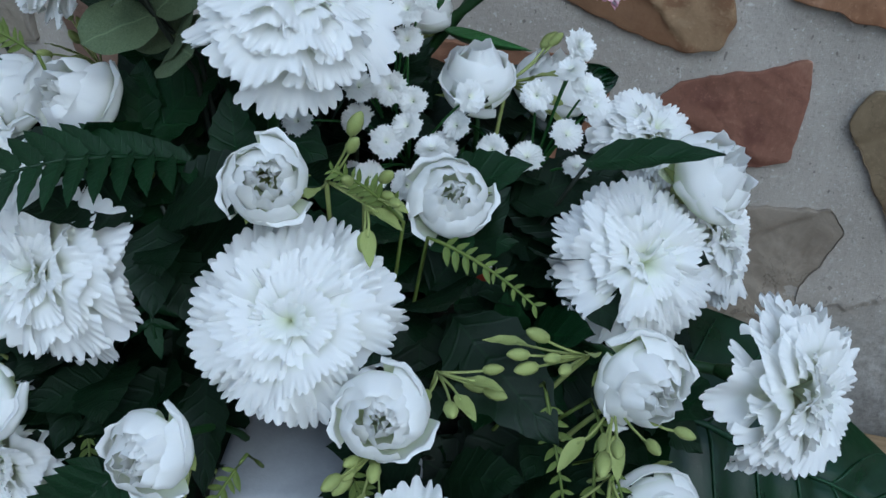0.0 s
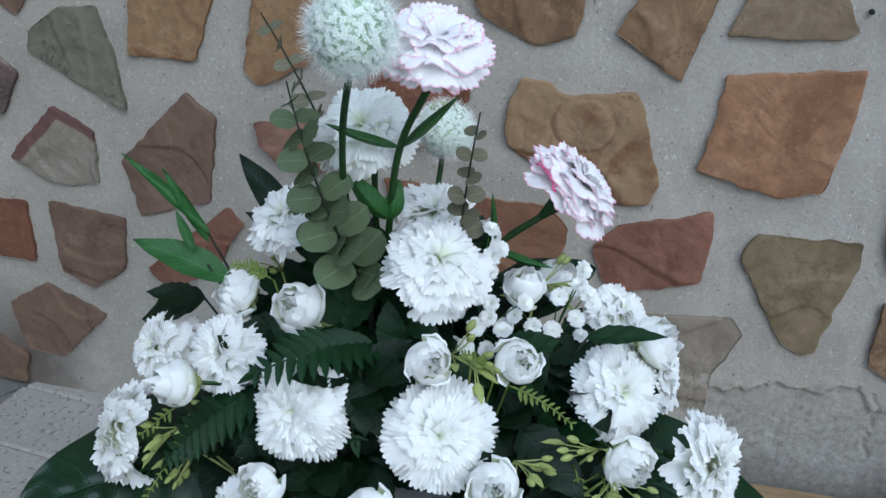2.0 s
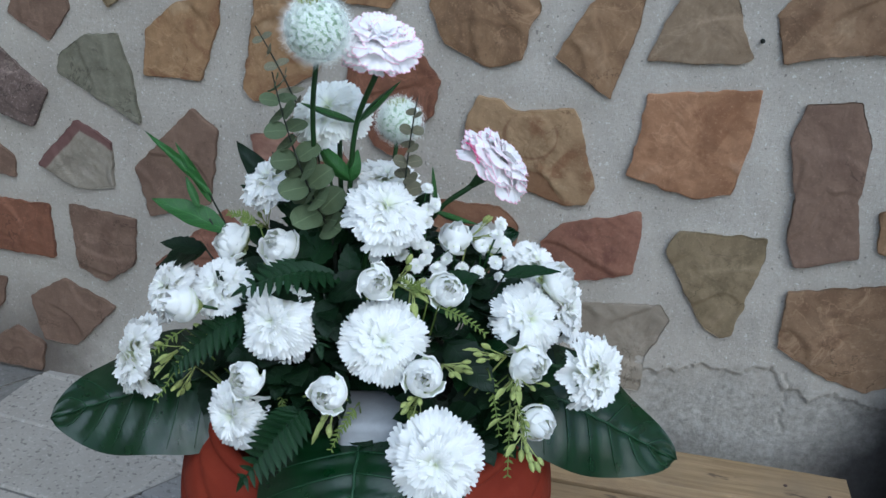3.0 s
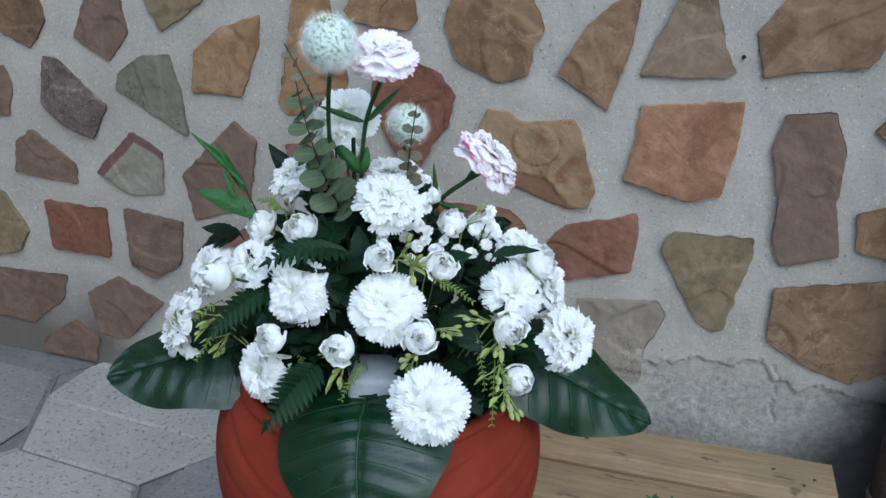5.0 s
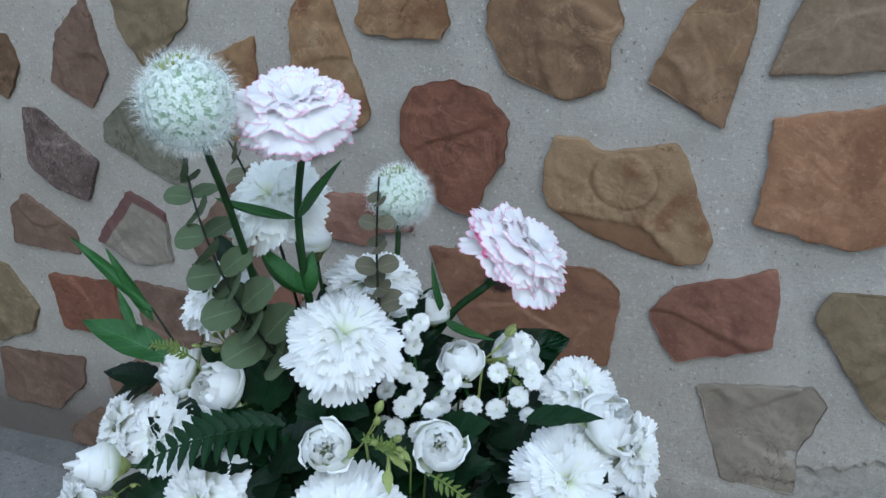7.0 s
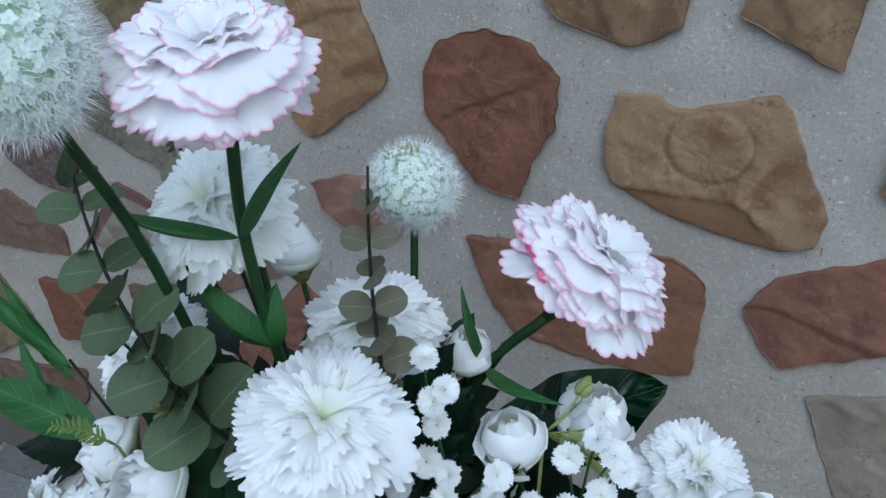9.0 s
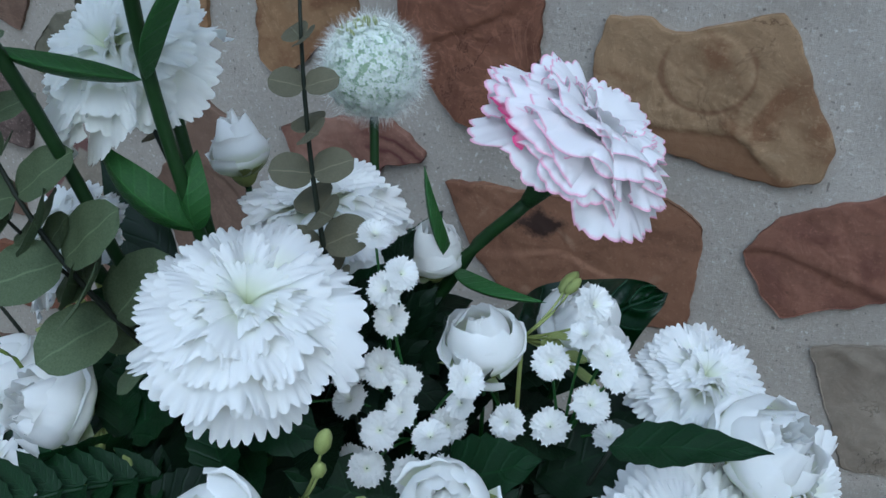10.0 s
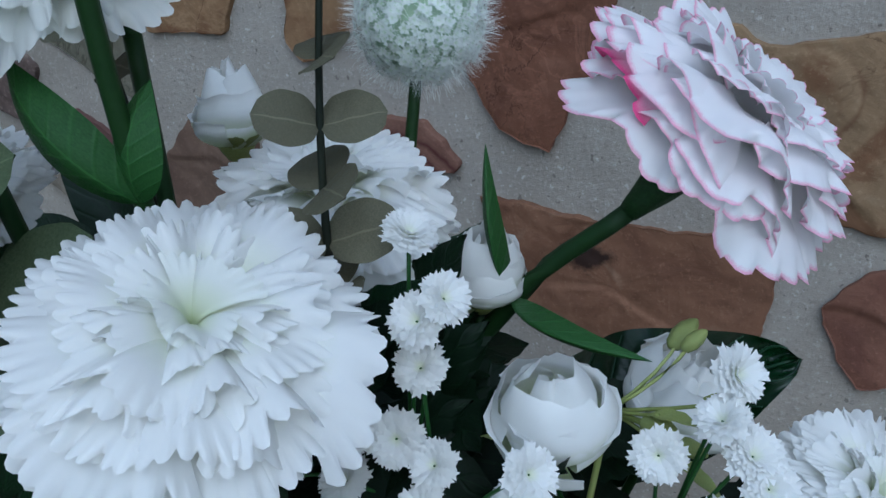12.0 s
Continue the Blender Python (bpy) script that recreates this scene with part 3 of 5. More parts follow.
# an unseen plain wall, added to keep sky light off the left end
west = new("wall_west", plank_mesh("wall_west", 4.2, 0.22, 2.6, MORTAR, 0.01, 5))
west.matrix_basis = pose(-1.50, -1.2, -0.02, 0, 0, 90)
tagged(west, "unseen plain grey wall added to shade the left side", "wall", kind="structure")

# ---- the yard's floor: hexagonal terrazzo slabs ----
ground = new("ground", mesh_of("ground", [(-400, -400, -0.045), (400, -400, -0.045), (400, 400, -0.045), (-400, 400, -0.045)], [(0, 1, 2, 3)], GROUT))
tagged(ground, "grey bare ground of the yard running to the horizon", "ground", kind="structure")
SIDE, TURN_HEX, HEX_AT = 0.262, radians(-5), (-0.752, 0.822)


def slab_mesh(mat):
    verts, faces = [], []
    r = SIDE - 0.003
    for f, z in ((1.0, -0.05), (1.0, -0.004), (0.985, 0.0)):
        verts += [(r * f * math.cos(radians(60 * k)), r * f * math.sin(radians(60 * k)), z) for k in range(6)]
    faces += [(b + s, b + (s + 1) % 6, b + 6 + (s + 1) % 6, b + 6 + s) for b in (0, 6) for s in range(6)]
    top = len(verts)
    # two shallow grooves across the face
    bands = ((-0.866, -0.30), (-0.30, -0.28), (-0.28, -0.26), (-0.26, 0.24), (0.24, 0.26), (0.26, 0.28), (0.28, 0.866))
    depth = {-0.28: -0.004, 0.26: -0.004}
    for lo, hi in bands:
        b = len(verts)
        for y in (lo, hi):
            half = (1 - abs(y) / math.sqrt(3)) * r * 0.985
            z = depth.get(y, 0.0)
            verts += [(-half, y * r * 0.985, z), (half, y * r * 0.985, z)]
        faces.append((b, b + 1, b + 3, b + 2))
    return mesh_of("paving_slab", verts, faces, mat, smooth=False)


SLABS = {"light": slab_mesh(SLAB_LIGHT), "grey": slab_mesh(SLAB_GREY)}
pavement = new("pavement", mesh_of("pavement", [(-1.5, -2.5, -0.005), (2.6, -2.5, -0.005), (2.6, 0.95, -0.005), (-1.5, 0.95, -0.005)], [(0, 1, 2, 3)], GROUT))
tagged(pavement, "yard paving of hexagonal speckled concrete slabs", "pavement", kind="structure")
LIGHT_CELLS = {(0, 0), (0, -1), (-2, 1), (3, -2), (2, -3)}
for q in range(-6, 9):
    for s in range(-9, 6):
        ux, uy = SIDE * 1.5 * q, SIDE * math.sqrt(3) * (s + q / 2)
        x = HEX_AT[0] + ux * math.cos(TURN_HEX) - uy * math.sin(TURN_HEX)
        y = HEX_AT[1] + ux * math.sin(TURN_HEX) + uy * math.cos(TURN_HEX)
        if -1.62 < x < 2.3 and -2.2 < y < 1.05:
            kind = "light" if (q, s) in LIGHT_CELLS else "grey"
            part("paving_slab", SLABS[kind], pavement, pose(x, y, 0.0, 0, 0, math.degrees(TURN_HEX)))

# ---- wooden bench along the wall ----
bench = thing("wooden_bench", (0.2, 0.75, 0.0), "low weathered plank bench standing along the stone wall", "bench")


def beam_mesh(length):
    """A sawn beam, the arris over the plank cut off to a flat slope, knocked and uneven along its edges."""
    ring = [(0.102, 0.045), (0.102, 0.111), (0.098, 0.1155), (0.060, 0.1150), (0.0140, 0.1150), (0.0115, 0.1140), (0.0045, 0.0950), (0.0045, 0.0930), (0.0045, 0.045)]
    n, w = 60, len(ring)
    verts, faces = [], []
    for i in range(n + 1):
        x = (i / n - 0.5) * length
        for k, (y, z) in enumerate(ring):
            d = 0.0012 * noise.noise(Vector((x * 9, y * 20, 4))) + 0.0008 * noise.noise(Vector((x * 45, y * 60, 8)))
            cut = 0.004 * noise.noise(Vector((x * 5, 2, 0))) if k in (4, 5) else 0.0
            verts.append((x, y + cut + 0.5 * d, z + (d if z > 0.05 else 0)))
        if i:
            b = (i - 1) * w
            faces += [(b + s, b + w + s, b + w + (s + 1) % w, b + (s + 1) % w) for s in range(w)]
    faces += [tuple(range(w)), tuple(reversed(range(n * w, (n + 1) * w)))]
    return mesh_of("beam", verts, faces, WOOD, smooth=False)


part("beam", beam_mesh(0.62), bench, pose(-0.016, 0.001, 0.0, 0, 0, 0.5))
part("plank", plank_mesh("plank", 0.63, 0.096, 0.03, WOOD, 0.003, 2), bench, pose(-0.02, -0.0500, 0.066, 0, 0, 0.5))
for x in (-0.27, 0.25):
    part("bearer", plank_mesh("bearer", 0.07, 0.20, 0.045, WOOD, 0.004, 3), bench, pose(x, 0.0, 0.0))
    part("block", plank_mesh("block", 0.06, 0.08, 0.021, WOOD, 0.004, 4), bench, pose(x, -0.065, 0.045))
for x, y in ((0.20, 0.06), (0.245, 0.03), (0.262, 0.05), (-0.1, 0.05)):
    part("nail", lathe("nail", [(0.003, 0), (0.003, 0.0012), (0.0015, 0.0016)], PIPE, 8), bench, pose(x, y, 0.1148))

# ---- rain pipe ----
pipe = thing("drainpipe", (0.602, 0.862, 0.0), "dark brown metal drainpipe clipped to the stone wall", "pipe")
part("pipe", tube("pipe", [Vector((0, 0, z)) for z in (0.0, 0.2, 0.6, 1.2, 2.0, 2.6)], 0.042, 0.042, PIPE, 24), pipe)
part("clip", lathe("clip", [(0.043, 0.05), (0.0465, 0.051), (0.0465, 0.069), (0.043, 0.07)], PIPE, 24), pipe)
part("bolt", lathe("bolt", [(0.006, 0), (0.006, 0.012), (0.003, 0.014)], STEEL, 8), pipe, facing((-0.03, -0.036, 0.06), (-0.6, -0.7, 0)))

# ---- terracotta bowl ----
POT = Vector((-0.125, 0.40, 0.0))


def pot_ridges(a, z, k):
    if k > 98 or z < 0.03:
        return 0.0
    side = abs(math.atan2(math.sin(a + math.pi / 2), math.cos(a + math.pi / 2)))
    w = (z * 26 - side * 2.1 + 0.5 * side * side) % 1.0
    return -0.0030 * (1 - min(w, 1 - w) * 7) if min(w, 1 - w) < 0.143 else 0.0


def pot_profile():
    knots = ((0.12, 0.0), (0.15, 0.09), (0.178, 0.19), (0.196, 0.27), (0.202, 0.325), (0.197, 0.375), (0.180, 0.408), (0.160, 0.424))
    out = []
    for (r0, z0), (r1, z1) in zip(knots, knots[1:]):
        out += [(r0 + (r1 - r0) * t / 14, z0 + (z1 - z0) * t / 14) for t in range(14)]
    smooth = [(sum(out[min(max(k + d, 0), len(out) - 1)][0] for d in range(-7, 8)) / 15, out[k][1]) for k in range(len(out))]
    return smooth + [(0.154, 0.424), (0.149, 0.42), (0.149, 0.37), (0.05, 0.365)]


pot = thing("flower_pot", POT, "round terracotta bowl with slanting embossed ridges on the paving", "pot")
part("bowl", lathe("bowl", pot_profile(), TERRACOTTA, 128, pot_ridges), pot)
part("rim", lathe("rim", [(0.1475, 0.418), (0.150, 0.428), (0.154, 0.4325), (0.160, 0.433), (0.1655, 0.430), (0.1675, 0.424), (0.165, 0.419)], TERRACOTTA, 96), pot)
# added near-black mound, its colour standing in for deep shade between the stems
filling = new("filling", lathe("filling", [(0.146, 0.366), (0.146, 0.405), (0.13, 0.445), (0.095, 0.482), (0.03, 0.50)], NEAR_BLACK, 32, lambda a, z, k: 0.006 * noise.noise(Vector((math.cos(a) * 3, math.sin(a) * 3, z * 40)))))
filling.location = POT
tagged(filling, "near-black filling added in the bowl to darken gaps between stems", "filling")
foam = new("foam_block", plank_mesh("foam_block", 0.085, 0.06, 0.084, FOAM, 0.008, 7))
foam.matrix_basis = pose(-0.078, 0.305, 0.410, 0, 0, 14)
tagged(foam, "pale grey block of floral foam sunk among the stems", "foam")


# ---- blooms ----
def fan_petal(name, mat, seed, half=0.50, teeth=9, ruffle=0.08, cut=0.12, deep=1):
    """A fan of cloth one unit long: it rises from the heart, bends over outwards and ends in a row of blunt fingers."""
    rng = random.Random(seed)
    na, nr = teeth * 4, 9
    ph, fr, ph2 = rng.uniform(0, 6.28), rng.uniform(0.8, 1.6), rng.uniform(0, 6.28)
    tooth = [rng.uniform(0.55, 1.35) for _ in range(teeth + 1)]
    splits = [rng.uniform(-0.7, 0.7) for _ in range(deep)]
    skew = rng.uniform(-0.08, 0.08)

    def place(u, v):
        u = 1 - (1 - u) ** 1.5
        s = v * 2 - 1
        a = s * half * (0.35 + 0.65 * u)
        r = 0.05 + 0.95 * u
        edge = max(0.0, (u - 0.84) / 0.16) ** 1.2
        r *= 1 - 0.10 * abs(s) ** 3 * u + skew * s * u
        saw = abs(math.sin(math.pi * v * teeth))
        r -= edge * cut * (1 - saw ** 0.7) * tooth[round(v * teeth)]
        for q in splits:
            r -= edge * 0.11 * math.exp(-((s - q) / 0.05) ** 2)
        z = 0.40 * u - 0.56 * u * u + 0.06 * s * s * u
        z += ruffle * u * u * math.sin(fr * s * 3.1 + ph) + 0.030 * u ** 4 * math.sin(7 * s + ph2)
        return (r * math.sin(a), r * math.cos(a), z)

    return sheet(name, nr, na, place, mat)


def petal_set(mat, broad=False):
    if broad:
        return [fan_petal("petal", mat, 40 + k, 0.60 + 0.05 * (k % 3), 7 + k % 3, 0.07 + 0.02 * (k % 3), 0.080, 1 + k % 3) for k in range(8)]
    return [fan_petal("petal", mat, k, 0.54 + 0.05 * (k % 3), 10 + k % 3, 0.085 + 0.03 * (k % 4), 0.080, 1 + k % 2) for k in range(8)]


PETALS = {"white": petal_set(WHITE), "cream": petal_set(CREAM), "pink": petal_set(PINK, True), "magenta": petal_set(MAGENTA, True)[:2]}
TIERS = ((8, 1.00, -3, -0.03), (8, 0.98, 8, 0.00), (8, 0.92, 18, 0.03), (7, 0.83, 29, 0.05), (7, 0.74, 41, 0.06), (6, 0.64, 53, 0.07), (5, 0.55, 66, 0.07), (4, 0.47, 80, 0.07))
BROAD_TIERS = ((8, 0.98, -6, -0.04), (8, 1.00, 6, 0.00), (7, 0.96, 18, 0.03), (7, 0.88, 31, 0.05), (6, 0.79, 44, 0.06), (6, 0.69, 57, 0.07), (4, 0.58, 71, 0.07), (3, 0.50, 85, 0.06))
CALYX = lathe("calyx", [(0.07, -0.75), (0.09, -0.66), (0.13, -0.5), (0.17, -0.25), (0.15, -0.10), (0.06, -0.03)], STEM, 10)
flower_count = 0


def bloom_on(parent, at, n, radius, tone, spot=None, flat=1.0, cup=0.0):
    global flower_count
    flower_count += 1
    rng = random.Random(flower_count * 31)
    m = facing(at, n, rng.uniform(0, 6.28)) @ Matrix.Diagonal((radius, radius, radius, 1))
    head = part("bloom", CALYX, parent, m)
    for tier, (count, size, lift, z) in enumerate(BROAD_TIERS if tone == "pink" else TIERS):
        for k in range(count):
            a = 2 * math.pi * (k + 0.5 * (tier % 2) + rng.uniform(-0.20, 0.20)) / count
            e = radians(lift * flat + cup + rng.uniform(-8, 8) - (rng.choice((0, 0, 0, 8)) if tier == 0 else 0))
            s = size * rng.uniform(0.88, 1.05)
            kind = tone if tone != "white" or tier < 7 else "cream"
            mesh = rng.choice(PETALS[kind])
            if spot is not None and tier == 1 and (m.to_3x3() @ Vector((-math.sin(a), math.cos(a), 0))).normalized().dot(Vector(spot).normalized()) > 0.86:
                mesh, spot = PETALS["magenta"][0], None
            part("petal", mesh, head, Matrix.Translation((0, 0, z)) @ Matrix.Rotation(a, 4, "Z") @ Matrix.Rotation(e, 4, "X") @ Matrix.Rotation(rng.uniform(-0.17, 0.17), 4, "Y") @ Matrix.Diagonal((s, s, s, 1)))
    return head


def stem_points(at, n, radius, root=None, back=0.75, via=()):
    """From the bowl up to the underside of a bloom, by way of given places."""
    n = Vector(n).normalized()
    top = Vector(at) - n * radius * back
    if root is None:
        root = POT + Vector(((at[0] - POT.x) * 0.45, (at[1] - POT.y) * 0.45, 0.405))
    root = Vector(root)
    if via:
        knots = [root] + [Vector(v) for v in via] + [top]
        ends = [2 * knots[0] - knots[1]] + knots + [2 * knots[-1] - knots[-2]]
        pts = []
        for p0, p1, p2, p3 in zip(ends, ends[1:], ends[2:], ends[3:]):
            for t in (k / 6 for k in range(6)):
                pts.append(0.5 * (2 * p1 + (p2 - p0) * t + (2 * p0 - 5 * p1 + 4 * p2 - p3) * t * t + (3 * p1 - p0 - 3 * p2 + p3) * t ** 3))
        return root, [p - root for p in pts + [top]]
    mid = top - n * (top - root).length * 0.45
    mid.z = max(mid.z, root.z + 0.02)
    return root, [p - root for p in bend(root, mid, top)]


def carnation(at, n, radius, tone="white", label="white cloth carnation with toothed petals in the terracotta bowl", thick=0.0028, spot=None, flat=1.0, group="white carnations", leaves=(), via=(), cup=0.0):
    root, pts = stem_points(at, n, radius, via=via)
    ob = thing("carnation", root, label, "flower", group)
    part("stem", tube("stem", pts, thick, thick * 0.9, STEM), ob)
    bloom_on(ob, Vector(at) - root, n, radius, tone, spot, flat, cup)
    for base, tip, w in leaves:
        leaf_blade("leaf", Vector(base) - root, Vector(tip) - root, w, FRESH_LEAF, ob, 0.2, (0.2, -1.0, 0.25), "arched")
    return ob


LEAF_CACHE = {}


def leaf_blade(name, base, tip, width, mat, parent, droop=0.12, up=(0, 0, 1), shape="lance", label=""):
    """One leaf from its base to its tip; the mesh is one unit long."""
    key = (mat.name, shape, droop)
    if key not in LEAF_CACHE:
        def place(u, v):
            s = v * 2 - 1
            if shape == "round":
                w = math.sqrt(max(0.0, 1 - (2 * u - 1) ** 2)) * 0.5
            elif shape == "toothed":
                w = 0.5 * math.sin(math.pi * u ** 0.75) ** 0.9 * (1 - 0.12 * (round(u * 14) % 2))
            else:
                w = 0.5 * math.sin(math.pi * u ** 0.8) ** 0.85
            if shape == "arched":
                return (s * w, u, 0.9 * u * (1 - u) - 0.25 * abs(s) ** 1.5 * w)
            return (s * w, u, -droop * u * u + 0.10 * abs(s) ** 1.5 * w + 0.012 * math.sin(u * 17 + s * 3))

        LEAF_CACHE[key] = sheet(name, 14, 6, place, mat)
    d = Vector(tip) - Vector(base)
    m = along(base, d, up) @ Matrix.Diagonal((width, d.length, d.length, 1))
    return part(name, LEAF_CACHE[key], parent, m, label)


def rose_petal(name, seed, r, h, span, close, lip, frill=1.0):
    """A cupped petal round the rose's axis: it bellies out, leans in over the heart and rolls its rim."""
    rng = random.Random(seed)
    ph, ph2 = rng.uniform(0, 6), rng.uniform(0, 6)

    def place(u, v):
        s = v * 2 - 1
        top = h - (0.34 + 0.3 * abs(h)) * (0.42 if frill < 1 else 0.75) * s * s + 0.05 * frill * math.sin(4 * s + ph) + 0.045 * frill * math.sin(11 * s + ph2)
        z = -0.66 + (top + 0.66) * u
        belly = 0.25 + 0.75 * math.sin(min(1.0, u * 1.5) * math.pi / 2) ** 0.7
        lean = 1 - close * max(0.0, (u - 0.5) / 0.5) ** 1.6
        q = r * belly * lean + lip * max(0.0, (u - 0.80) / 0.2) ** 1.6 * (0.7 + 0.5 * math.sin(3 * s + ph2))
        q *= 1 + 0.13 * s
        q += 0.05 * u * u * math.sin(5 * s + ph) + 0.035 * frill * u ** 3 * math.sin(13 * s + ph2)
        a = s * span
        return (q * math.cos(a), q * math.sin(a), z - lip * 0.5 * max(0.0, (u - 0.86) / 0.14) ** 2)

    return sheet(name, 10, 14, place, ROSE)


def rose_set(rows, seed, frill=1.0):
    return [([rose_petal("petal", seed + 10 * k + j, r, h, sp, close, lip, frill) for j in range(2)], n, off) for k, (r, h, sp, close, lip, n, off) in enumerate(rows)]


ROSE_SETS = {
    "open": rose_set(((0.20, 0.58, 1.9, 0.60, 0.02, 2, 0.0), (0.42, 0.66, 1.6, 0.66, 0.07, 3, 0.5), (0.68, 0.68, 1.45, 0.62, 0.13, 3, 0.2), (0.90, 0.58, 1.35, 0.48, 0.18, 3, 0.7), (0.98, 0.22, 1.05, 0.20, 0.20, 3, 0.1)), 100, 1.2),
    "bud": rose_set(((0.36, 1.12, 2.9, 0.84, 0.05, 1, 0.0), (0.60, 1.10, 2.4, 0.72, 0.10, 1, 0.3), (0.72, 1.00, 2.2, 0.60, 0.15, 1, 0.8), (0.80, 0.62, 2.0, 0.32, 0.16, 2, 0.1), (0.84, 0.20, 1.8, 0.10, 0.12, 2, 0.6)), 300, 0.9),
}
SEPALS = lathe("calyx", [(0.10, -1.0), (0.22, -0.92), (0.34, -0.74), (0.42, -0.58), (0.30, -0.45)], LIME, 10)


def rose(at, n, radius, style="open", group="white roses", label="small white cloth rose among the carnations"):
    global flower_count
    flower_count += 1
    rng = random.Random(flower_count * 17)
    radius *= 0.92
    root, pts = stem_points(at, n, radius, back=0.95)
    ob = thing("rose", root, label, "flower", group)
    part("stem", tube("stem", pts, 0.0018, 0.0016, STEM, 6), ob)
    slim = (1.08, 1.08) if style == "bud" else (1.0, 1.0)
    m = facing(Vector(at) - root, n, rng.uniform(0, 6.28)) @ Matrix.Diagonal((radius * slim[0], radius * slim[0], radius * slim[1], 1))
    head = part("bloom", SEPALS, ob, m)
    for meshes, count, off in ROSE_SETS[style]:
        for k in range(count):
            a = 2 * math.pi * (k + off + rng.uniform(-0.15, 0.15)) / count
            part("petal", rng.choice(meshes), head, Matrix.Rotation(a, 4, "Z") @ Matrix.Rotation(rng.uniform(-0.10, 0.20) * (0.3 if style == "bud" else 1.0), 4, "Y") @ Matrix.Diagonal((1, 1, rng.uniform(0.86, 1.12), 1)))
    for k in range(3):
        a = rng.uniform(0, 6.28)
        d = Vector((math.cos(a), math.sin(a), 0.5))
        leaf_blade("sepal", (m @ Vector((0.3 * d.x, 0.3 * d.y, -0.7))), (m @ Vector((0.95 * d.x, 0.95 * d.y, -0.25))), 0.006, LIME, ob)
    return ob


# the white carnations: place, the way they face, radius
for at, n, r, dome in (
    ((-0.080, 0.298, 0.567), (0.20, -0.80, 0.55), 0.0405, 0.9),
    ((-0.098, 0.351, 0.668), (0.38, -0.24, 0.89), 0.0400, 0.75),
    ((0.034, 0.385, 0.563), (0.55, -0.62, 0.52), 0.0375, 0.9),
    ((0.101, 0.362, 0.531), (0.90, -0.38, 0.22), 0.0385, 1.0),
    ((0.060, 0.447, 0.546), (0.90, -0.20, 0.36), 0.0380, 0.9),
    ((0.028, 0.453, 0.588), (0.50, -0.10, 0.86), 0.0300, 0.9),
    ((-0.174, 0.286, 0.578), (-0.25, -0.82, 0.45), 0.0385, 0.9),
    ((-0.254, 0.338, 0.574), (-0.30, -0.75, 0.55), 0.0340, 1.0),
    ((-0.338, 0.318, 0.496), (-0.84, -0.48, 0.22), 0.0420, 0.8),
    ((-0.328, 0.370, 0.546), (-0.60, -0.55, 0.55), 0.0340, 0.9),
    ((-0.221, 0.388, 0.667), (-0.40, -0.35, 0.85), 0.0335, 0.8),
    ((-0.213, 0.275, 0.480), (-0.35, -0.90, 0.22), 0.0370, 0.9),
    ((-0.017, 0.250, 0.488), (0.12, -0.90, 0.35), 0.0430, 1.0),
    ((-0.120, 0.434, 0.662), (0.10, -0.10, 1.00), 0.0385, 1.0),
):
    carnation(at, n, r, flat=dome, cup=4.0 if abs(n[0]) > 0.8 else 0.0)
carnation((-0.162, 0.394, 0.743), (-0.08, -0.52, 0.82), 0.0385, "cream", "cream-white cloth carnation on a tall stem above the bowl", group="white carnations", flat=0.8, via=((-0.152, 0.402, 0.55), (-0.158, 0.408, 0.66)))
carnation((-0.099, 0.342, 0.820), (0.20, -0.26, 0.94), 0.0365, "pink", "pale pink carnation with darker edges on a tall green stem", 0.0027, None, 0.8, "pink carnations",
          (((-0.128, 0.366, 0.744), (-0.174, 0.348, 0.762), 0.007), ((-0.127, 0.366, 0.744), (-0.088, 0.366, 0.785), 0.007), ((-0.139, 0.382, 0.682), (-0.170, 0.378, 0.718), 0.016), ((-0.139, 0.382, 0.682), (-0.134, 0.388, 0.712), 0.014)),
          ((-0.142, 0.392, 0.62), (-0.139, 0.382, 0.69), (-0.128, 0.369, 0.746)))
carnation((-0.018, 0.471, 0.685), (0.66, 0.22, 0.70), 0.0445, "pink", "pale pink carnation with magenta spot leaning out on a stem", 0.0032, (-0.62, -0.55, 0.50), 0.72, "pink carnations",
          (((-0.074, 0.456, 0.632), (-0.078, 0.452, 0.682), 0.006), ((-0.074, 0.456, 0.632), (-0.024, 0.432, 0.634), 0.007)),
          ((-0.110, 0.450, 0.56), (-0.074, 0.458, 0.630)))

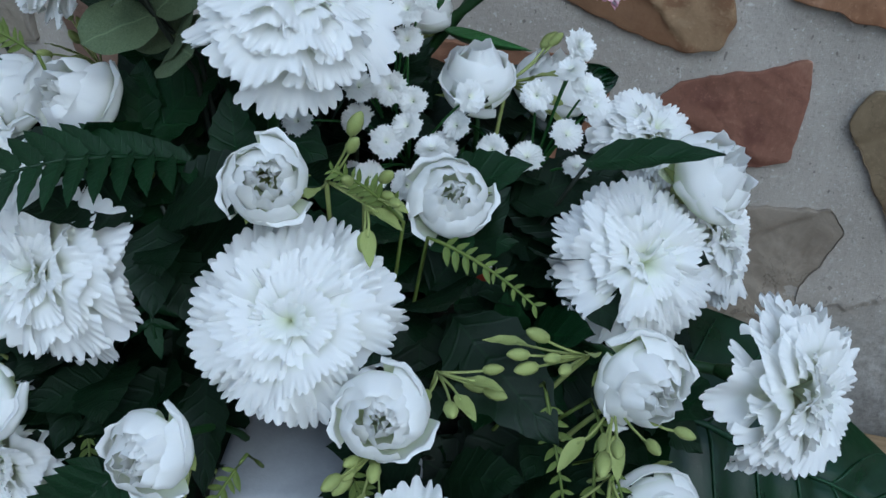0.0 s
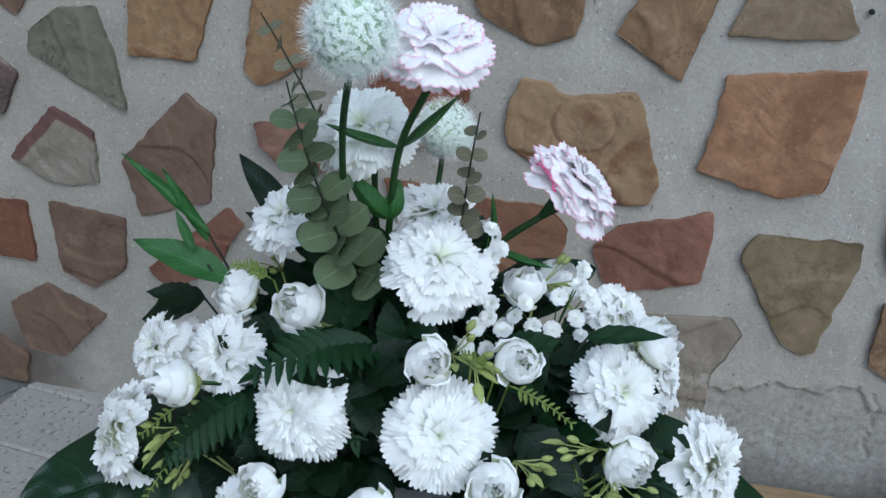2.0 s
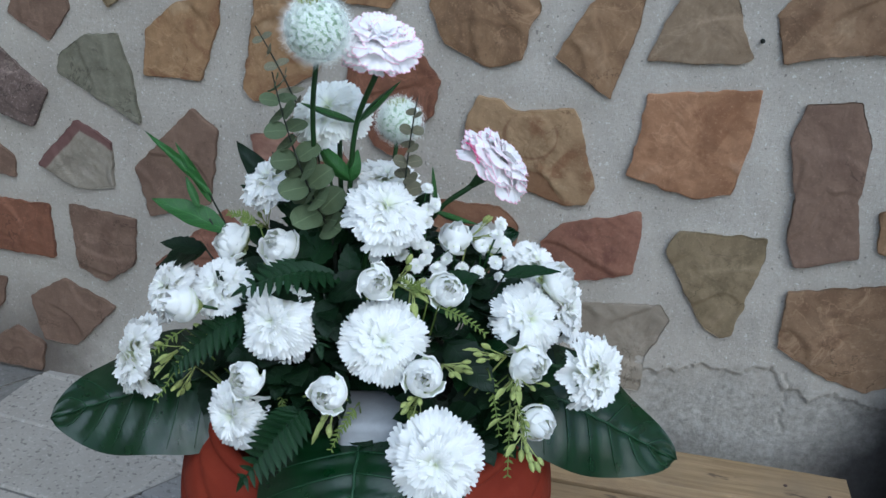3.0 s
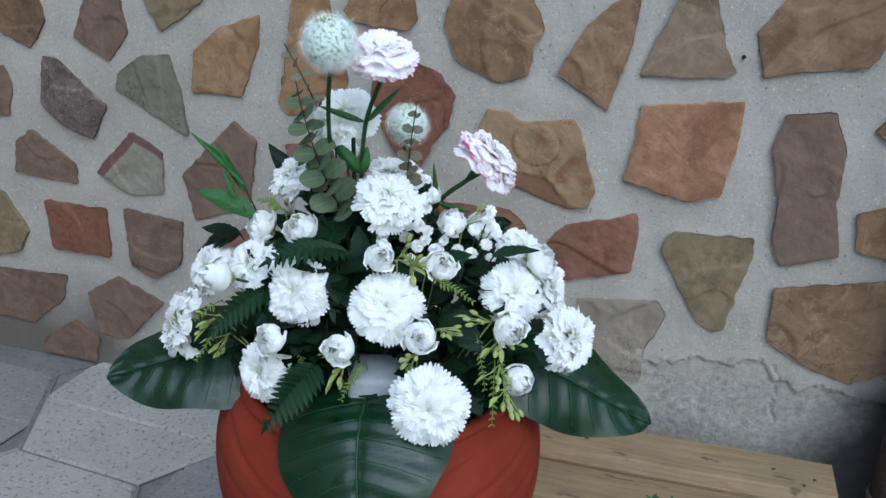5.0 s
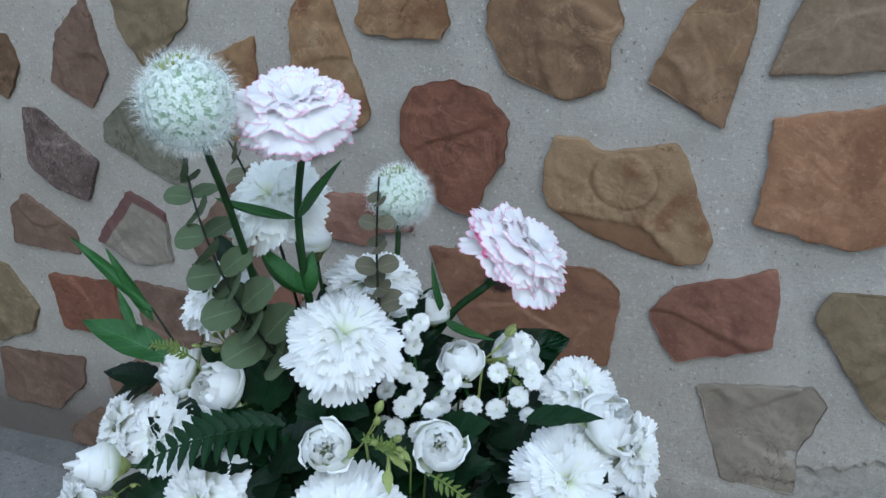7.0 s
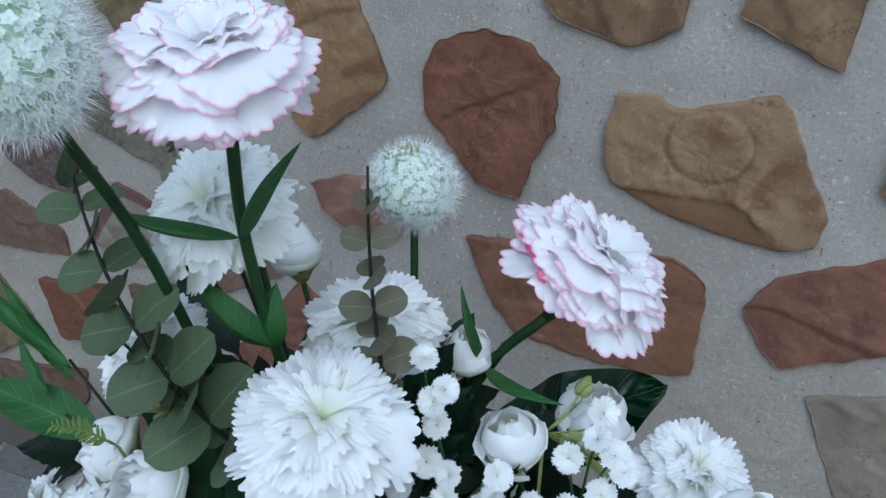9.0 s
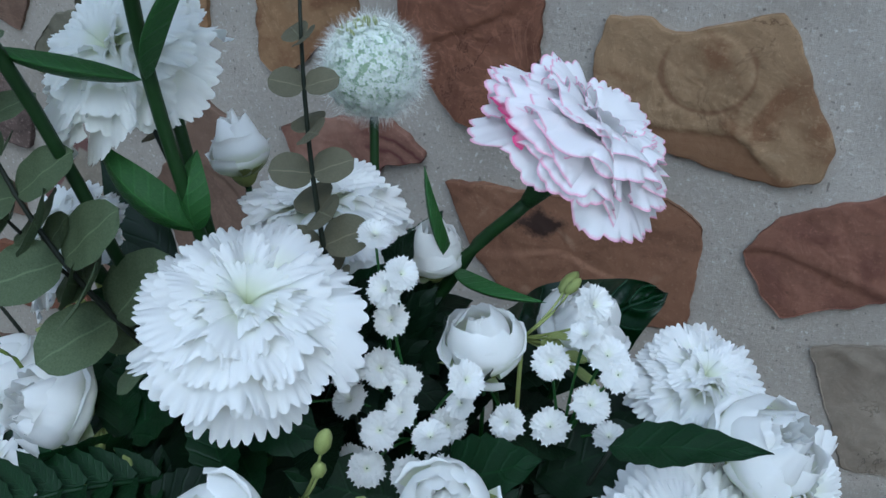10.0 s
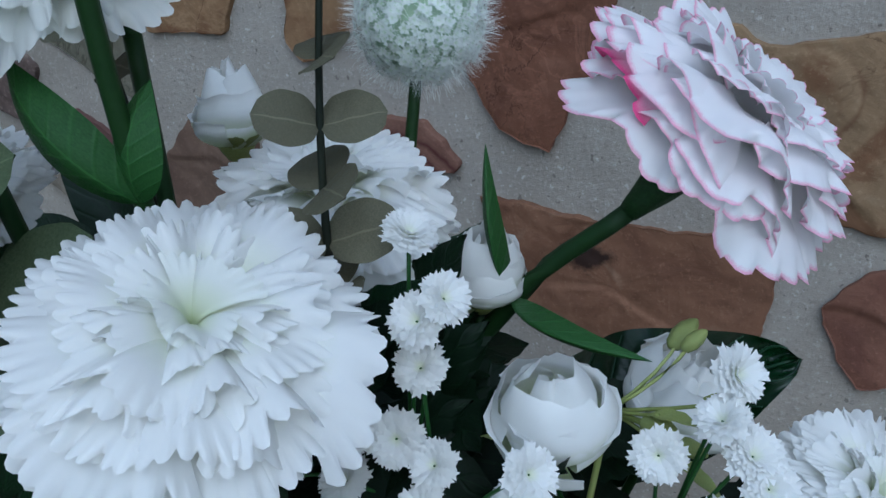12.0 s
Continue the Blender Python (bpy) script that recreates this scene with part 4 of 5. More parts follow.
# the roses
for at, n, r, style in (
    ((-0.089, 0.303, 0.622), (0.45, -0.75, 0.50), 0.0182, "open"),
    ((-0.111, 0.240, 0.543), (0.0, -0.90, 0.40), 0.0190, "open"),
    ((-0.037, 0.276, 0.551), (0.25, -0.85, 0.45), 0.0200, "open"),
    ((0.049, 0.318, 0.555), (0.55, -0.75, 0.20), 0.0215, "open"),
    ((0.060, 0.312, 0.500), (0.55, -0.75, 0.20), 0.0200, "bud"),
    ((-0.036, 0.350, 0.600), (0.30, -0.65, 0.60), 0.0195, "open"),
    ((-0.043, 0.411, 0.626), (0.10, -0.35, 0.90), 0.0192, "bud"),
    ((-0.259, 0.370, 0.610), (-0.45, -0.50, 0.60), 0.0228, "open"),
    ((-0.195, 0.336, 0.626), (-0.10, -0.75, 0.60), 0.0228, "open"),
    ((-0.192, 0.250, 0.536), (-0.15, -0.85, 0.45), 0.0190, "open"),
    ((-0.270, 0.290, 0.578), (-0.55, -0.70, 0.35), 0.0200, "bud"),
    ((0.060, 0.412, 0.596), (0.62, -0.25, 0.70), 0.0235, "open"),
    ((-0.200, 0.488, 0.672), (-0.10, 0.10, 1.00), 0.0180, "bud"),
    ((-0.082, 0.455, 0.640), (0.20, -0.20, 0.95), 0.0160, "bud"),
    ((-0.020, 0.460, 0.610), (0.40, -0.10, 0.90), 0.0220, "open"),
):
    rose(at, n, r, style)


# ---- two globe heads ----
def floret_cloud(name, radius, count, seed):
    rng = random.Random(seed)
    verts, faces, uvs = [], [], []
    for k in range(count):
        z = 1 - 2 * (k + 0.5) / count
        a = k * 2.39996
        d = Vector((math.sqrt(1 - z * z) * math.cos(a), math.sqrt(1 - z * z) * math.sin(a), z))
        d = (d + Vector((rng.uniform(-1, 1), rng.uniform(-1, 1), rng.uniform(-1, 1))) * 0.09).normalized()
        x = d.orthogonal().normalized()
        y = d.cross(x)
        c = d * radius * rng.uniform(0.82, 1.02)
        spin = rng.uniform(0, 6)
        for p in range(5):
            t = spin + p * 1.2566
            o = x * math.cos(t) + y * math.sin(t)
            w = x * math.cos(t + 1.57) + y * math.sin(t + 1.57)
            b = len(verts)
            s = radius * rng.uniform(0.055, 0.105)
            verts += [c, c + o * s * 0.6 + w * s * 0.4 + d * s * 0.35, c + o * s * 1.1 + d * s * 0.2, c + o * s * 0.6 - w * s * 0.4 + d * s * 0.35]
            uvs += [(0.2, 0.5), (0.8, 0.2), (1.0, 0.5), (0.8, 0.8)]
            faces.append((b, b + 1, b + 2, b + 3))
        # fine hairs between the florets
        for _ in range(5):
            b = len(verts)
            h = (d + Vector((rng.uniform(-1, 1), rng.uniform(-1, 1), rng.uniform(-1, 1))) * 0.3).normalized()
            verts += [c * 0.9 + x * radius * 0.006, c * 0.9 - x * radius * 0.006, h * radius * rng.uniform(1.02, 1.34)]
            uvs += [(0.6, 0.5), (0.6, 0.5), (0.95, 0.5)]
            faces.append((b, b + 1, b + 2))
    return mesh_of(name, verts, faces, MINT, uvs)


def globe(at, radius, seed, root, via):
    at, root = Vector(at), Vector(root)
    ob = thing("globe_flower", root, "pale mint fuzzy globe flower on a long green stem", "flower", "globe flowers")
    way = (at - Vector(via)).normalized()
    part("stem", tube("stem", stem_points(at, way, radius, root, 0.7, (via,))[1], 0.0026, 0.0023, STEM), ob)
    part("core", lathe("core", [(radius * 0.80 * math.sin(a), -radius * 0.80 * math.cos(a)) for a in np.linspace(0.05, 3.09, 12)], MINT_CORE, 16), ob, Matrix.Translation(at - root))
    tagged(part("floret_cover", floret_cloud("floret_cover", radius, 800, seed), ob, Matrix.Translation(at - root)), kind="stuff")
    # a bald, lime-coloured crown of closed buds
    crown = []
    for k in range(26):
        e, a = 0.09 * math.sqrt(k + 0.3), k * 2.39996
        d = Vector((math.sin(e) * math.cos(a) - 0.12, math.sin(e) * math.sin(a) - 0.10, math.cos(e))).normalized()
        crown.append(facing(at - root + d * radius * 0.97, d) @ Matrix.Diagonal((radius * 0.09, radius * 0.09, radius * 0.16, 1)))
    for m in crown:
        part("crown_bud", CROWN_BUD, ob, m)


CROWN_BUD = lathe("crown_bud", [(0.10, -0.5), (0.40, -0.2), (0.42, 0.2), (0.16, 0.5)], LIME, 6)
globe((-0.137, 0.298, 0.836), 0.0252, 1, (-0.165, 0.41, 0.41), (-0.166, 0.36, 0.71))
globe((-0.131, 0.515, 0.705), 0.0235, 2, (-0.130, 0.44, 0.41), (-0.135, 0.49, 0.60))


# ---- small white filler flowers ----
def star_mesh():
    """A tiny double flower: ragged narrow petals in four rows round a small hollow heart."""
    verts, faces, uvs = [Vector((0, 0, -0.05))], [], [(0.2, 0.5)]
    for layer, (count, size, lift) in enumerate(((17, 1.0, 0.0), (15, 0.96, 0.26), (14, 0.86, 0.52), (12, 0.72, 0.82), (10, 0.52, 1.20))):
        for k in range(count):
            a = 2 * math.pi * (k + 0.4 * layer) / count
            o, w, z = Vector((math.cos(a), math.sin(a), 0)), Vector((-math.sin(a), math.cos(a), 0)), Vector((0, 0, 1))
            b = len(verts)
            g = size * (1 + 0.10 * math.sin(k * 3.7 + layer))
            verts += [o * g * 0.7 + w * 0.15 + z * lift * g * 0.7, o * g + w * 0.16 * size ** 0.5 + z * lift * g * 0.9, o * g * 0.90 + z * lift * g * 0.9, o * g - w * 0.16 * size ** 0.5 + z * lift * g * 0.9, o * g * 0.7 - w * 0.15 + z * lift * g * 0.7]
            uvs += [(0.8, 0.2), (1, 0.4), (1, 0.5), (1, 0.6), (0.8, 0.8)]
            faces.append((0, *range(b, b + 5)))
    return mesh_of("floret", verts, faces, WHITE, uvs, False)


STAR = star_mesh()


def filler_sprig(root, fork, heads, seed):
    rng = random.Random(seed)
    root, fork = Vector(root), Vector(fork)
    ob = thing("filler_sprig", root, "sprig of tiny white star flowers on thin green stalks", "flower", "filler sprigs")
    part("stem", tube("stem", bend((0, 0, 0), (fork - root) * 0.5 + Vector((0, 0, 0.02)), fork - root), 0.0013, 0.001, FRESH_LEAF, 6), ob)
    for x, y, z in heads:
        at = Vector((x, y, z)) + Vector((rng.uniform(-1, 1), rng.uniform(-1, 1), rng.uniform(-1, 1))) * 0.003
        part("stalk", tube("stalk", bend(fork - root, (fork + at) / 2 - root + Vector((0, 0, 0.006)), at - root, 5), 0.0007, 0.0005, FRESH_LEAF, 5), ob)
        s = rng.uniform(0.0062, 0.0077)
        n = Vector((at.x - fork.x + 0.1 * rng.uniform(-0.3, 0.5), -0.05 + 0.04 * rng.uniform(-1, 1), 0.05))
        part("floret", STAR, ob, facing(at - root, n, rng.uniform(0, 6)) @ Matrix.Diagonal((s, s, s, 1)))


filler_sprig((-0.10, 0.40, 0.42), (-0.072, 0.40, 0.585), ((-0.064, 0.385, 0.647), (-0.09, 0.385, 0.616), (-0.074, 0.385, 0.629), (-0.09, 0.375, 0.589), (-0.063, 0.385, 0.625), (-0.05, 0.375, 0.606), (-0.061, 0.375, 0.588), (-0.073, 0.375, 0.608), (-0.061, 0.38, 0.613), (-0.04, 0.385, 0.629), (-0.078, 0.372, 0.596), (-0.048, 0.372, 0.592)), 1)
filler_sprig((-0.09, 0.41, 0.42), (-0.08, 0.40, 0.60), ((-0.062, 0.385, 0.670), (-0.064, 0.385, 0.661), (-0.094, 0.385, 0.636), (-0.11, 0.375, 0.613), (-0.066, 0.392, 0.682), (-0.085, 0.38, 0.626)), 2)
filler_sprig((-0.06, 0.42, 0.42), (-0.02, 0.42, 0.575), ((-0.015, 0.41, 0.623), (-0.021, 0.41, 0.595), (-0.003, 0.41, 0.606), (0.0, 0.41, 0.634), (0.003, 0.41, 0.625), (0.0, 0.41, 0.592), (0.008, 0.41, 0.621), (-0.004, 0.418, 0.640)), 3)
filler_sprig((-0.08, 0.43, 0.42), (-0.05, 0.42, 0.60), ((-0.045, 0.395, 0.612), (-0.035, 0.40, 0.60), (-0.052, 0.39, 0.598)), 4)


# ---- lime bud sprays ----
BUD = lathe("bud", [(0.10, -0.5), (0.30, -0.4), (0.44, -0.1), (0.40, 0.2), (0.22, 0.45), (0.06, 0.55)], LIME, 8)


def bud_spray(at, lean, seed, count=7, size=0.007):
    rng = random.Random(seed)
    at = Vector(at)
    root = POT + Vector(((at.x - POT.x) * 0.55, (at.y - POT.y) * 0.55, 0.41))
    ob = thing("bud_spray", root, "spray of lime green buds and small leaves between the flowers", "greenery", "bud sprays")
    lean = Vector(lean).normalized()
    low = at - lean * 0.02 - root
    part("stem", tube("stem", bend((0, 0, 0), low * 0.6 + Vector((0, 0, 0.01)), low), 0.0012, 0.001, LIME, 6), ob)
    for k in range(count):
        d = (lean + Vector((rng.uniform(-1, 1), rng.uniform(-1, 1), rng.uniform(-1, 1))) * 0.75).normalized()
        end = low + d * rng.uniform(0.014, 0.032)
        part("stalk", tube("stalk", bend(low, (low + end) / 2 + lean * 0.004, end, 4), 0.0006, 0.0005, LIME, 5), ob)
        s = size * rng.uniform(0.8, 1.25)
        if k % 3 == 2:
            leaf_blade("leaflet", end - d * 0.004, end + d * 0.013, 0.006, LIME, ob)
        else:
            part("bud", BUD, ob, facing(end, d) @ Matrix.Diagonal((s * 0.8, s * 0.8, s * 1.25, 1)))


for k, (at, lean) in enumerate((
    ((-0.066, 0.325, 0.609), (0.7, -0.5, 0.1)), ((-0.052, 0.325, 0.600), (0.7, -0.6, -0.2)), ((-0.012, 0.30, 0.552), (0.8, -0.5, 0.3)),
    ((0.015, 0.31, 0.560), (-0.5, -0.7, 0.2)), ((0.045, 0.30, 0.535), (0.3, -0.8, -0.4)), ((0.052, 0.285, 0.480), (0.1, -0.6, -0.8)),
    ((0.040, 0.29, 0.505), (-0.1, -0.7, -0.7)), ((-0.265, 0.31, 0.530), (-0.6, -0.7, 0.0)), ((-0.300, 0.30, 0.510), (-0.6, -0.7, -0.3)),
    ((-0.285, 0.30, 0.485), (-0.4, -0.8, -0.5)), ((-0.180, 0.285, 0.520), (0.4, -0.8, 0.1)), ((-0.116, 0.255, 0.500), (0.0, -0.8, -0.7)),
    ((-0.045, 0.262, 0.525), (-0.2, -0.9, -0.3)), ((-0.240, 0.40, 0.630), (-0.2, -0.3, 0.9)), ((-0.165, 0.33, 0.610), (0.6, -0.6, -0.1)),
    ((-0.014, 0.425, 0.620), (0.9, -0.1, 0.0)),
)):
    bud_spray(at, lean, k)


def olive_sprig(at, tip, seed, size=0.0072):
    """A feathery yellow-green frond with short paired leaflets."""
    rng = random.Random(seed)
    at, tip = Vector(at), Vector(tip)
    root = POT + Vector(((at.x - POT.x) * 0.55, (at.y - POT.y) * 0.55, 0.41))
    ob = thing("olive_sprig", root, "feathery yellow-green sprig with tiny leaflets between the flowers", "greenery", "olive sprigs")
    spine = bend(at, (at + tip) / 2 + Vector((0, 0, 0.006)), tip, 11)
    part("stem", tube("stem", [p - root for p in bend(root, (root + at) / 2 + Vector((0, 0, 0.015)), at, 6)[:-1] + spine], 0.0010, 0.0005, OLIVE, 5), ob)
    for k in range(2, 12):
        d = (spine[k] - spine[k - 1]).normalized()
        side = d.cross(Vector((0.1, -0.8, 0.5))).normalized()
        for sgn in (-1, 1):
            way = (side * sgn + d * 0.8 + Vector((rng.uniform(-1, 1), rng.uniform(-1, 1), rng.uniform(-1, 1))) * 0.25).normalized()
            s = size * rng.uniform(0.75, 1.25) * (1.15 - 0.05 * k)
            leaf_blade("leaflet", spine[k] - root, spine[k] - root + way * s, s * 0.34, OLIVE, ob, 0.12, (0.1, -0.8, 0.5))


for k, (at, tip) in enumerate((
    ((0.012, 0.318, 0.545), (0.030, 0.292, 0.495)), ((0.030, 0.320, 0.540), (0.055, 0.290, 0.500)), ((0.035, 0.310, 0.520), (0.042, 0.280, 0.462)),
    ((-0.050, 0.335, 0.595), (-0.070, 0.318, 0.622)), ((-0.040, 0.335, 0.590), (0.006, 0.318, 0.580)), ((-0.290, 0.325, 0.530), (-0.325, 0.290, 0.500)),
    ((-0.275, 0.315, 0.520), (-0.300, 0.280, 0.475)), ((-0.175, 0.285, 0.520), (-0.160, 0.258, 0.490)), ((-0.215, 0.345, 0.640), (-0.240, 0.335, 0.655)),
    ((-0.095, 0.275, 0.515), (-0.112, 0.248, 0.480)), ((-0.055, 0.280, 0.520), (-0.030, 0.255, 0.500)),
)):
    olive_sprig(at, tip, k)


# ---- ferns ----
def leaflet_mesh():
    def place(u, v):
        s = v * 2 - 1
        w = 0.5 * (1 - u ** 2.4) * (0.75 + 0.25 * math.sin(min(1, u * 4) * 1.57))
        return (s * w * (1 - 0.15 * (round(u * 8) % 2)), u, -0.10 * u * u + 0.12 * abs(s) * w)

    return sheet("leaflet", 8, 4, place, FERN)


LEAFLET = leaflet_mesh()


def fern(base, mid, tip, width, pairs=11, up=(0, -0.4, 1)):
    base, mid, tip = Vector(base), Vector(mid), Vector(tip)
    root = POT + Vector(((base.x - POT.x) * 0.5, (base.y - POT.y) * 0.5, 0.405))
    ob = thing("fern_frond", root, "dark green plastic fern frond with paired leaflets", "fern", "fern fronds")
    pts = bend(root, root * 0.4 + base * 0.6 + Vector((0, 0, 0.03)), base)
    pts += bend(base, mid, tip, pairs + 2)[1:]
    part("rachis", tube("rachis", [p - root for p in pts], 0.0016, 0.0006, FERN, 6), ob)
    spine = bend(base, mid, tip, pairs + 2)
    for k in range(1, pairs + 2):
        d = (spine[k] - spine[k - 1]).normalized()
        side = d.cross(Vector(up)).normalized()
        u = k / (pairs + 2)
        size = width * (0.35 + 0.65 * math.sin(math.pi * min(1, 0.22 + u * 0.8)))
        for sgn in (-1, 1):
            way = (side * sgn + d * 0.45).normalized()
            m = along(spine[k] - root, way, up) @ Matrix.Diagonal((size * 0.36, size, size, 1))
            part("leaflet", LEAFLET, ob, m)
    part("leaflet", LEAFLET, ob, along(spine[-2] - root, spine[-1] - spine[-2], up) @ Matrix.Diagonal((width * 0.3, width * 0.6, width * 0.6, 1)))


fern((-0.135, 0.335, 0.605), (-0.155, 0.285, 0.640), (-0.203, 0.266, 0.612), 0.027)
fern((-0.142, 0.262, 0.508), (-0.155, 0.232, 0.500), (-0.186, 0.216, 0.448), 0.030)
fern((-0.215, 0.330, 0.560), (-0.255, 0.295, 0.550), (-0.285, 0.285, 0.505), 0.028)
fern((-0.150, 0.345, 0.580), (-0.150, 0.300, 0.595), (-0.135, 0.285, 0.555), 0.026)


# ---- eucalyptus twigs ----
def eucalyptus(path, leaf, count, mat, stem_mat, label, root=None):
    pts = bend(*path, count + 1)
    root = Vector(root or (path[0][0] * 0.6 + POT.x * 0.4, path[0][1] * 0.6 + POT.y * 0.4, 0.41))
    ob = thing("eucalyptus_twig", root, label, "greenery", "eucalyptus twigs")
    line = bend(root, root * 0.5 + pts[0] * 0.5, pts[0], 5)[:-1] + pts
    part("stem", tube("stem", [p - root for p in line], 0.0015, 0.0006, stem_mat, 6), ob)
    rng = random.Random(count)
    for k in range(1, count + 1):
        d = (pts[k + 1] - pts[k - 1]).normalized()
        x = d.orthogonal().normalized()
        y = d.cross(x)
        size = leaf * (1.1 - 0.55 * k / count)
        for h in (0, 1):
            a = k * 1.57 + h * math.pi + rng.uniform(-0.3, 0.3)
            way = (x * math.cos(a) + y * math.sin(a) + d * 0.35).normalized()
            leaf_blade("leaf", pts[k] - root, pts[k] - root + way * size, size * 0.95, mat, ob, 0.15, d * 0.55 + Vector((0.1, -0.8, 0.35)), "round")


eucalyptus(((-0.150, 0.360, 0.635), (-0.172, 0.322, 0.715), (-0.206, 0.365, 0.782)), 0.030, 11, EUCALYPTUS, DARK_STEM, "grey-green eucalyptus twig with round paired leaves")
eucalyptus(((-0.150, 0.365, 0.640), (-0.165, 0.345, 0.670), (-0.200, 0.345, 0.715)), 0.027, 5, EUCALYPTUS, DARK_STEM, "grey-green eucalyptus twig with round paired leaves")
eucalyptus(((-0.090, 0.390, 0.650), (-0.089, 0.385, 0.700), (-0.080, 0.393, 0.765)), 0.019, 7, DUSKY, DARK_STEM, "dusky brown-green eucalyptus twig with small round leaves")
eucalyptus(((-0.190, 0.430, 0.690), (-0.225, 0.450, 0.750), (-0.268, 0.468, 0.800)), 0.020, 8, DUSKY, DARK_STEM, "dusky brown-green eucalyptus twig with small round leaves", (-0.16, 0.44, 0.42))


# ---- big glossy leaves over the rim ----
def big_leaf(base, tip, width, up, droop, seed, waves=0.012, bulge=0.0, cup=None, vein=0.0008, full=0.10):
    base, tip = Vector(base), Vector(tip)
    length = (tip - base).length
    ob = thing("big_leaf", base, "large glossy dark green leaf with pale ribs over the bowl rim", "leaf", "big leaves")
    m = along((0, 0, 0), tip - base, up)
    rng = random.Random(seed)
    ph = rng.uniform(0, 6)

    def half(u):
        return width * 0.5 * max(0.0, math.sin(math.pi * min(1.0, full + (1 - full) * u ** 0.9))) ** 0.62 * (1 - 0.1 * u)

    def place(u, v, lift=0.0):
        s = v * 2 - 1
        w = half(u)
        sag = -droop * u * u + bulge * math.sin(math.pi * u ** 0.8) - (0.10 * width if cup is None else cup) * s * s * (half(u) / (width * 0.5)) ** 2
        rib = 0.0033 * abs(math.sin(u * 25 - abs(s) * 4.3)) * min(1.0, 2.5 * (1 - abs(s)))
        ripple = waves * 0.5 * s * s * math.sin(u * 13 + ph + (1.4 if s > 0 else 0))
        groove = -0.003 * math.exp(-(s / 0.06) ** 2)
        return Vector((s * w, u * length - 0.10 * length * abs(s) * (1 - u), sag + rib + ripple + groove + lift))

    part("blade", sheet("blade", 40, 28, place, BIG_LEAF), ob, m)
    part("midrib", tube("midrib", [place(u, 0.5, 0.0018) for u in np.linspace(0.0, 0.985, 24)], 0.0019, 0.0006, VEIN, 6), ob, m)
    for sgn in (-1, 1):
        for k in range(7):
            u0 = 0.06 + k * 0.125
            line = [place(min(0.99, u0 + 0.172 * t), 0.5 + sgn * 0.5 * 0.93 * t, 0.0006) for t in np.linspace(0, 1, 9)]
            part("vein", tube("vein", line, vein, vein * 0.35, VEIN, 5), ob, m)
    part("stalk", tube("stalk", bend(Vector((0, 0, 0)), (POT + Vector((0, 0, 0.47)) - base) * 0.5, (POT + Vector((0, 0, 0.41)) - base)), 0.003, 0.0035, STEM), ob)


big_leaf((-0.255, 0.370, 0.462), (-0.420, 0.270, 0.455), 0.155, (0.1, -0.45, 0.9), 0.035, 1)
big_leaf((-0.094, 0.278, 0.470), (-0.058, 0.165, 0.355), 0.196, (0.02, -0.70, 0.62), 0.0, 2, 0.010, 0.034, 0.026, 0.0009, 0.20)
big_leaf((0.020, 0.385, 0.500), (0.208, 0.440, 0.398), 0.128, (0.1, -0.62, 0.8), 0.020, 3)
big_leaf((-0.080, 0.490, 0.560), (0.004, 0.500, 0.604), 0.055, (0.1, -0.7, 0.6), 0.01, 4)


# ---- loose green leaves and the dark leafy core ----
def leaf_sprig(root, tip, leaves, mat=SHADED_DARK_LEAF, label="dark green leafy sprig filling the flower arrangement", shape="toothed"):
    """leaves: base, tip and width of each."""
    root, tip = Vector(root), Vector(tip)
    ob = thing("leaf_sprig", root, label, "greenery", "leaf sprigs")
    part("stem", tube("stem", bend((0, 0, 0), (tip - root) * 0.5 + Vector((0, 0, 0.015)), tip - root), 0.0015, 0.0009, DARK_STEM, 6), ob)
    for a, b, w in leaves:
        leaf_blade("leaf", Vector(a) - root, Vector(b) - root, w, mat, ob, 0.12, (0, -0.5, 0.9), shape)


leaf_sprig((-0.19, 0.39, 0.41), (-0.28, 0.37, 0.63), (((-0.262, 0.372, 0.618), (-0.335, 0.362, 0.652), 0.026), ((-0.29, 0.37, 0.64), (-0.305, 0.375, 0.67), 0.008)), FRESH_LEAF, "fresh green pointed leaves reaching out beside the wall", "lance")
leaf_sprig((-0.19, 0.40, 0.41), (-0.29, 0.39, 0.65), (((-0.283, 0.385, 0.648), (-0.345, 0.38, 0.712), 0.010), ((-0.285, 0.385, 0.640), (-0.318, 0.385, 0.700), 0.009)), FRESH_LEAF, "thin green grass-like leaves reaching out beside the wall", "lance")
leaf_sprig((-0.20, 0.40, 0.41), (-0.30, 0.39, 0.59), (((-0.295, 0.388, 0.588), (-0.362, 0.388, 0.560), 0.036), ((-0.30, 0.39, 0.585), (-0.335, 0.37, 0.60), 0.024)))
leaf_sprig((-0.17, 0.44, 0.41), (-0.25, 0.47, 0.62), (((-0.245, 0.468, 0.610), (-0.312, 0.500, 0.672), 0.026), ((-0.24, 0.45, 0.62), (-0.285, 0.45, 0.640), 0.016)), SHADED_DARK_LEAF, "dark pointed leaves behind the flowers", "lance")
leaf_sprig((-0.08, 0.40, 0.41), (0.01, 0.40, 0.600), (((0.008, 0.392, 0.602), (0.060, 0.376, 0.626), 0.017),), FERN, "dark green toothed leaf lying over white flowers")
leaf_sprig((-0.09, 0.37, 0.41), (-0.02, 0.325, 0.545), (((-0.03, 0.335, 0.555), (0.022, 0.300, 0.535), 0.040), ((-0.04, 0.34, 0.56), (-0.025, 0.305, 0.585), 0.034)))
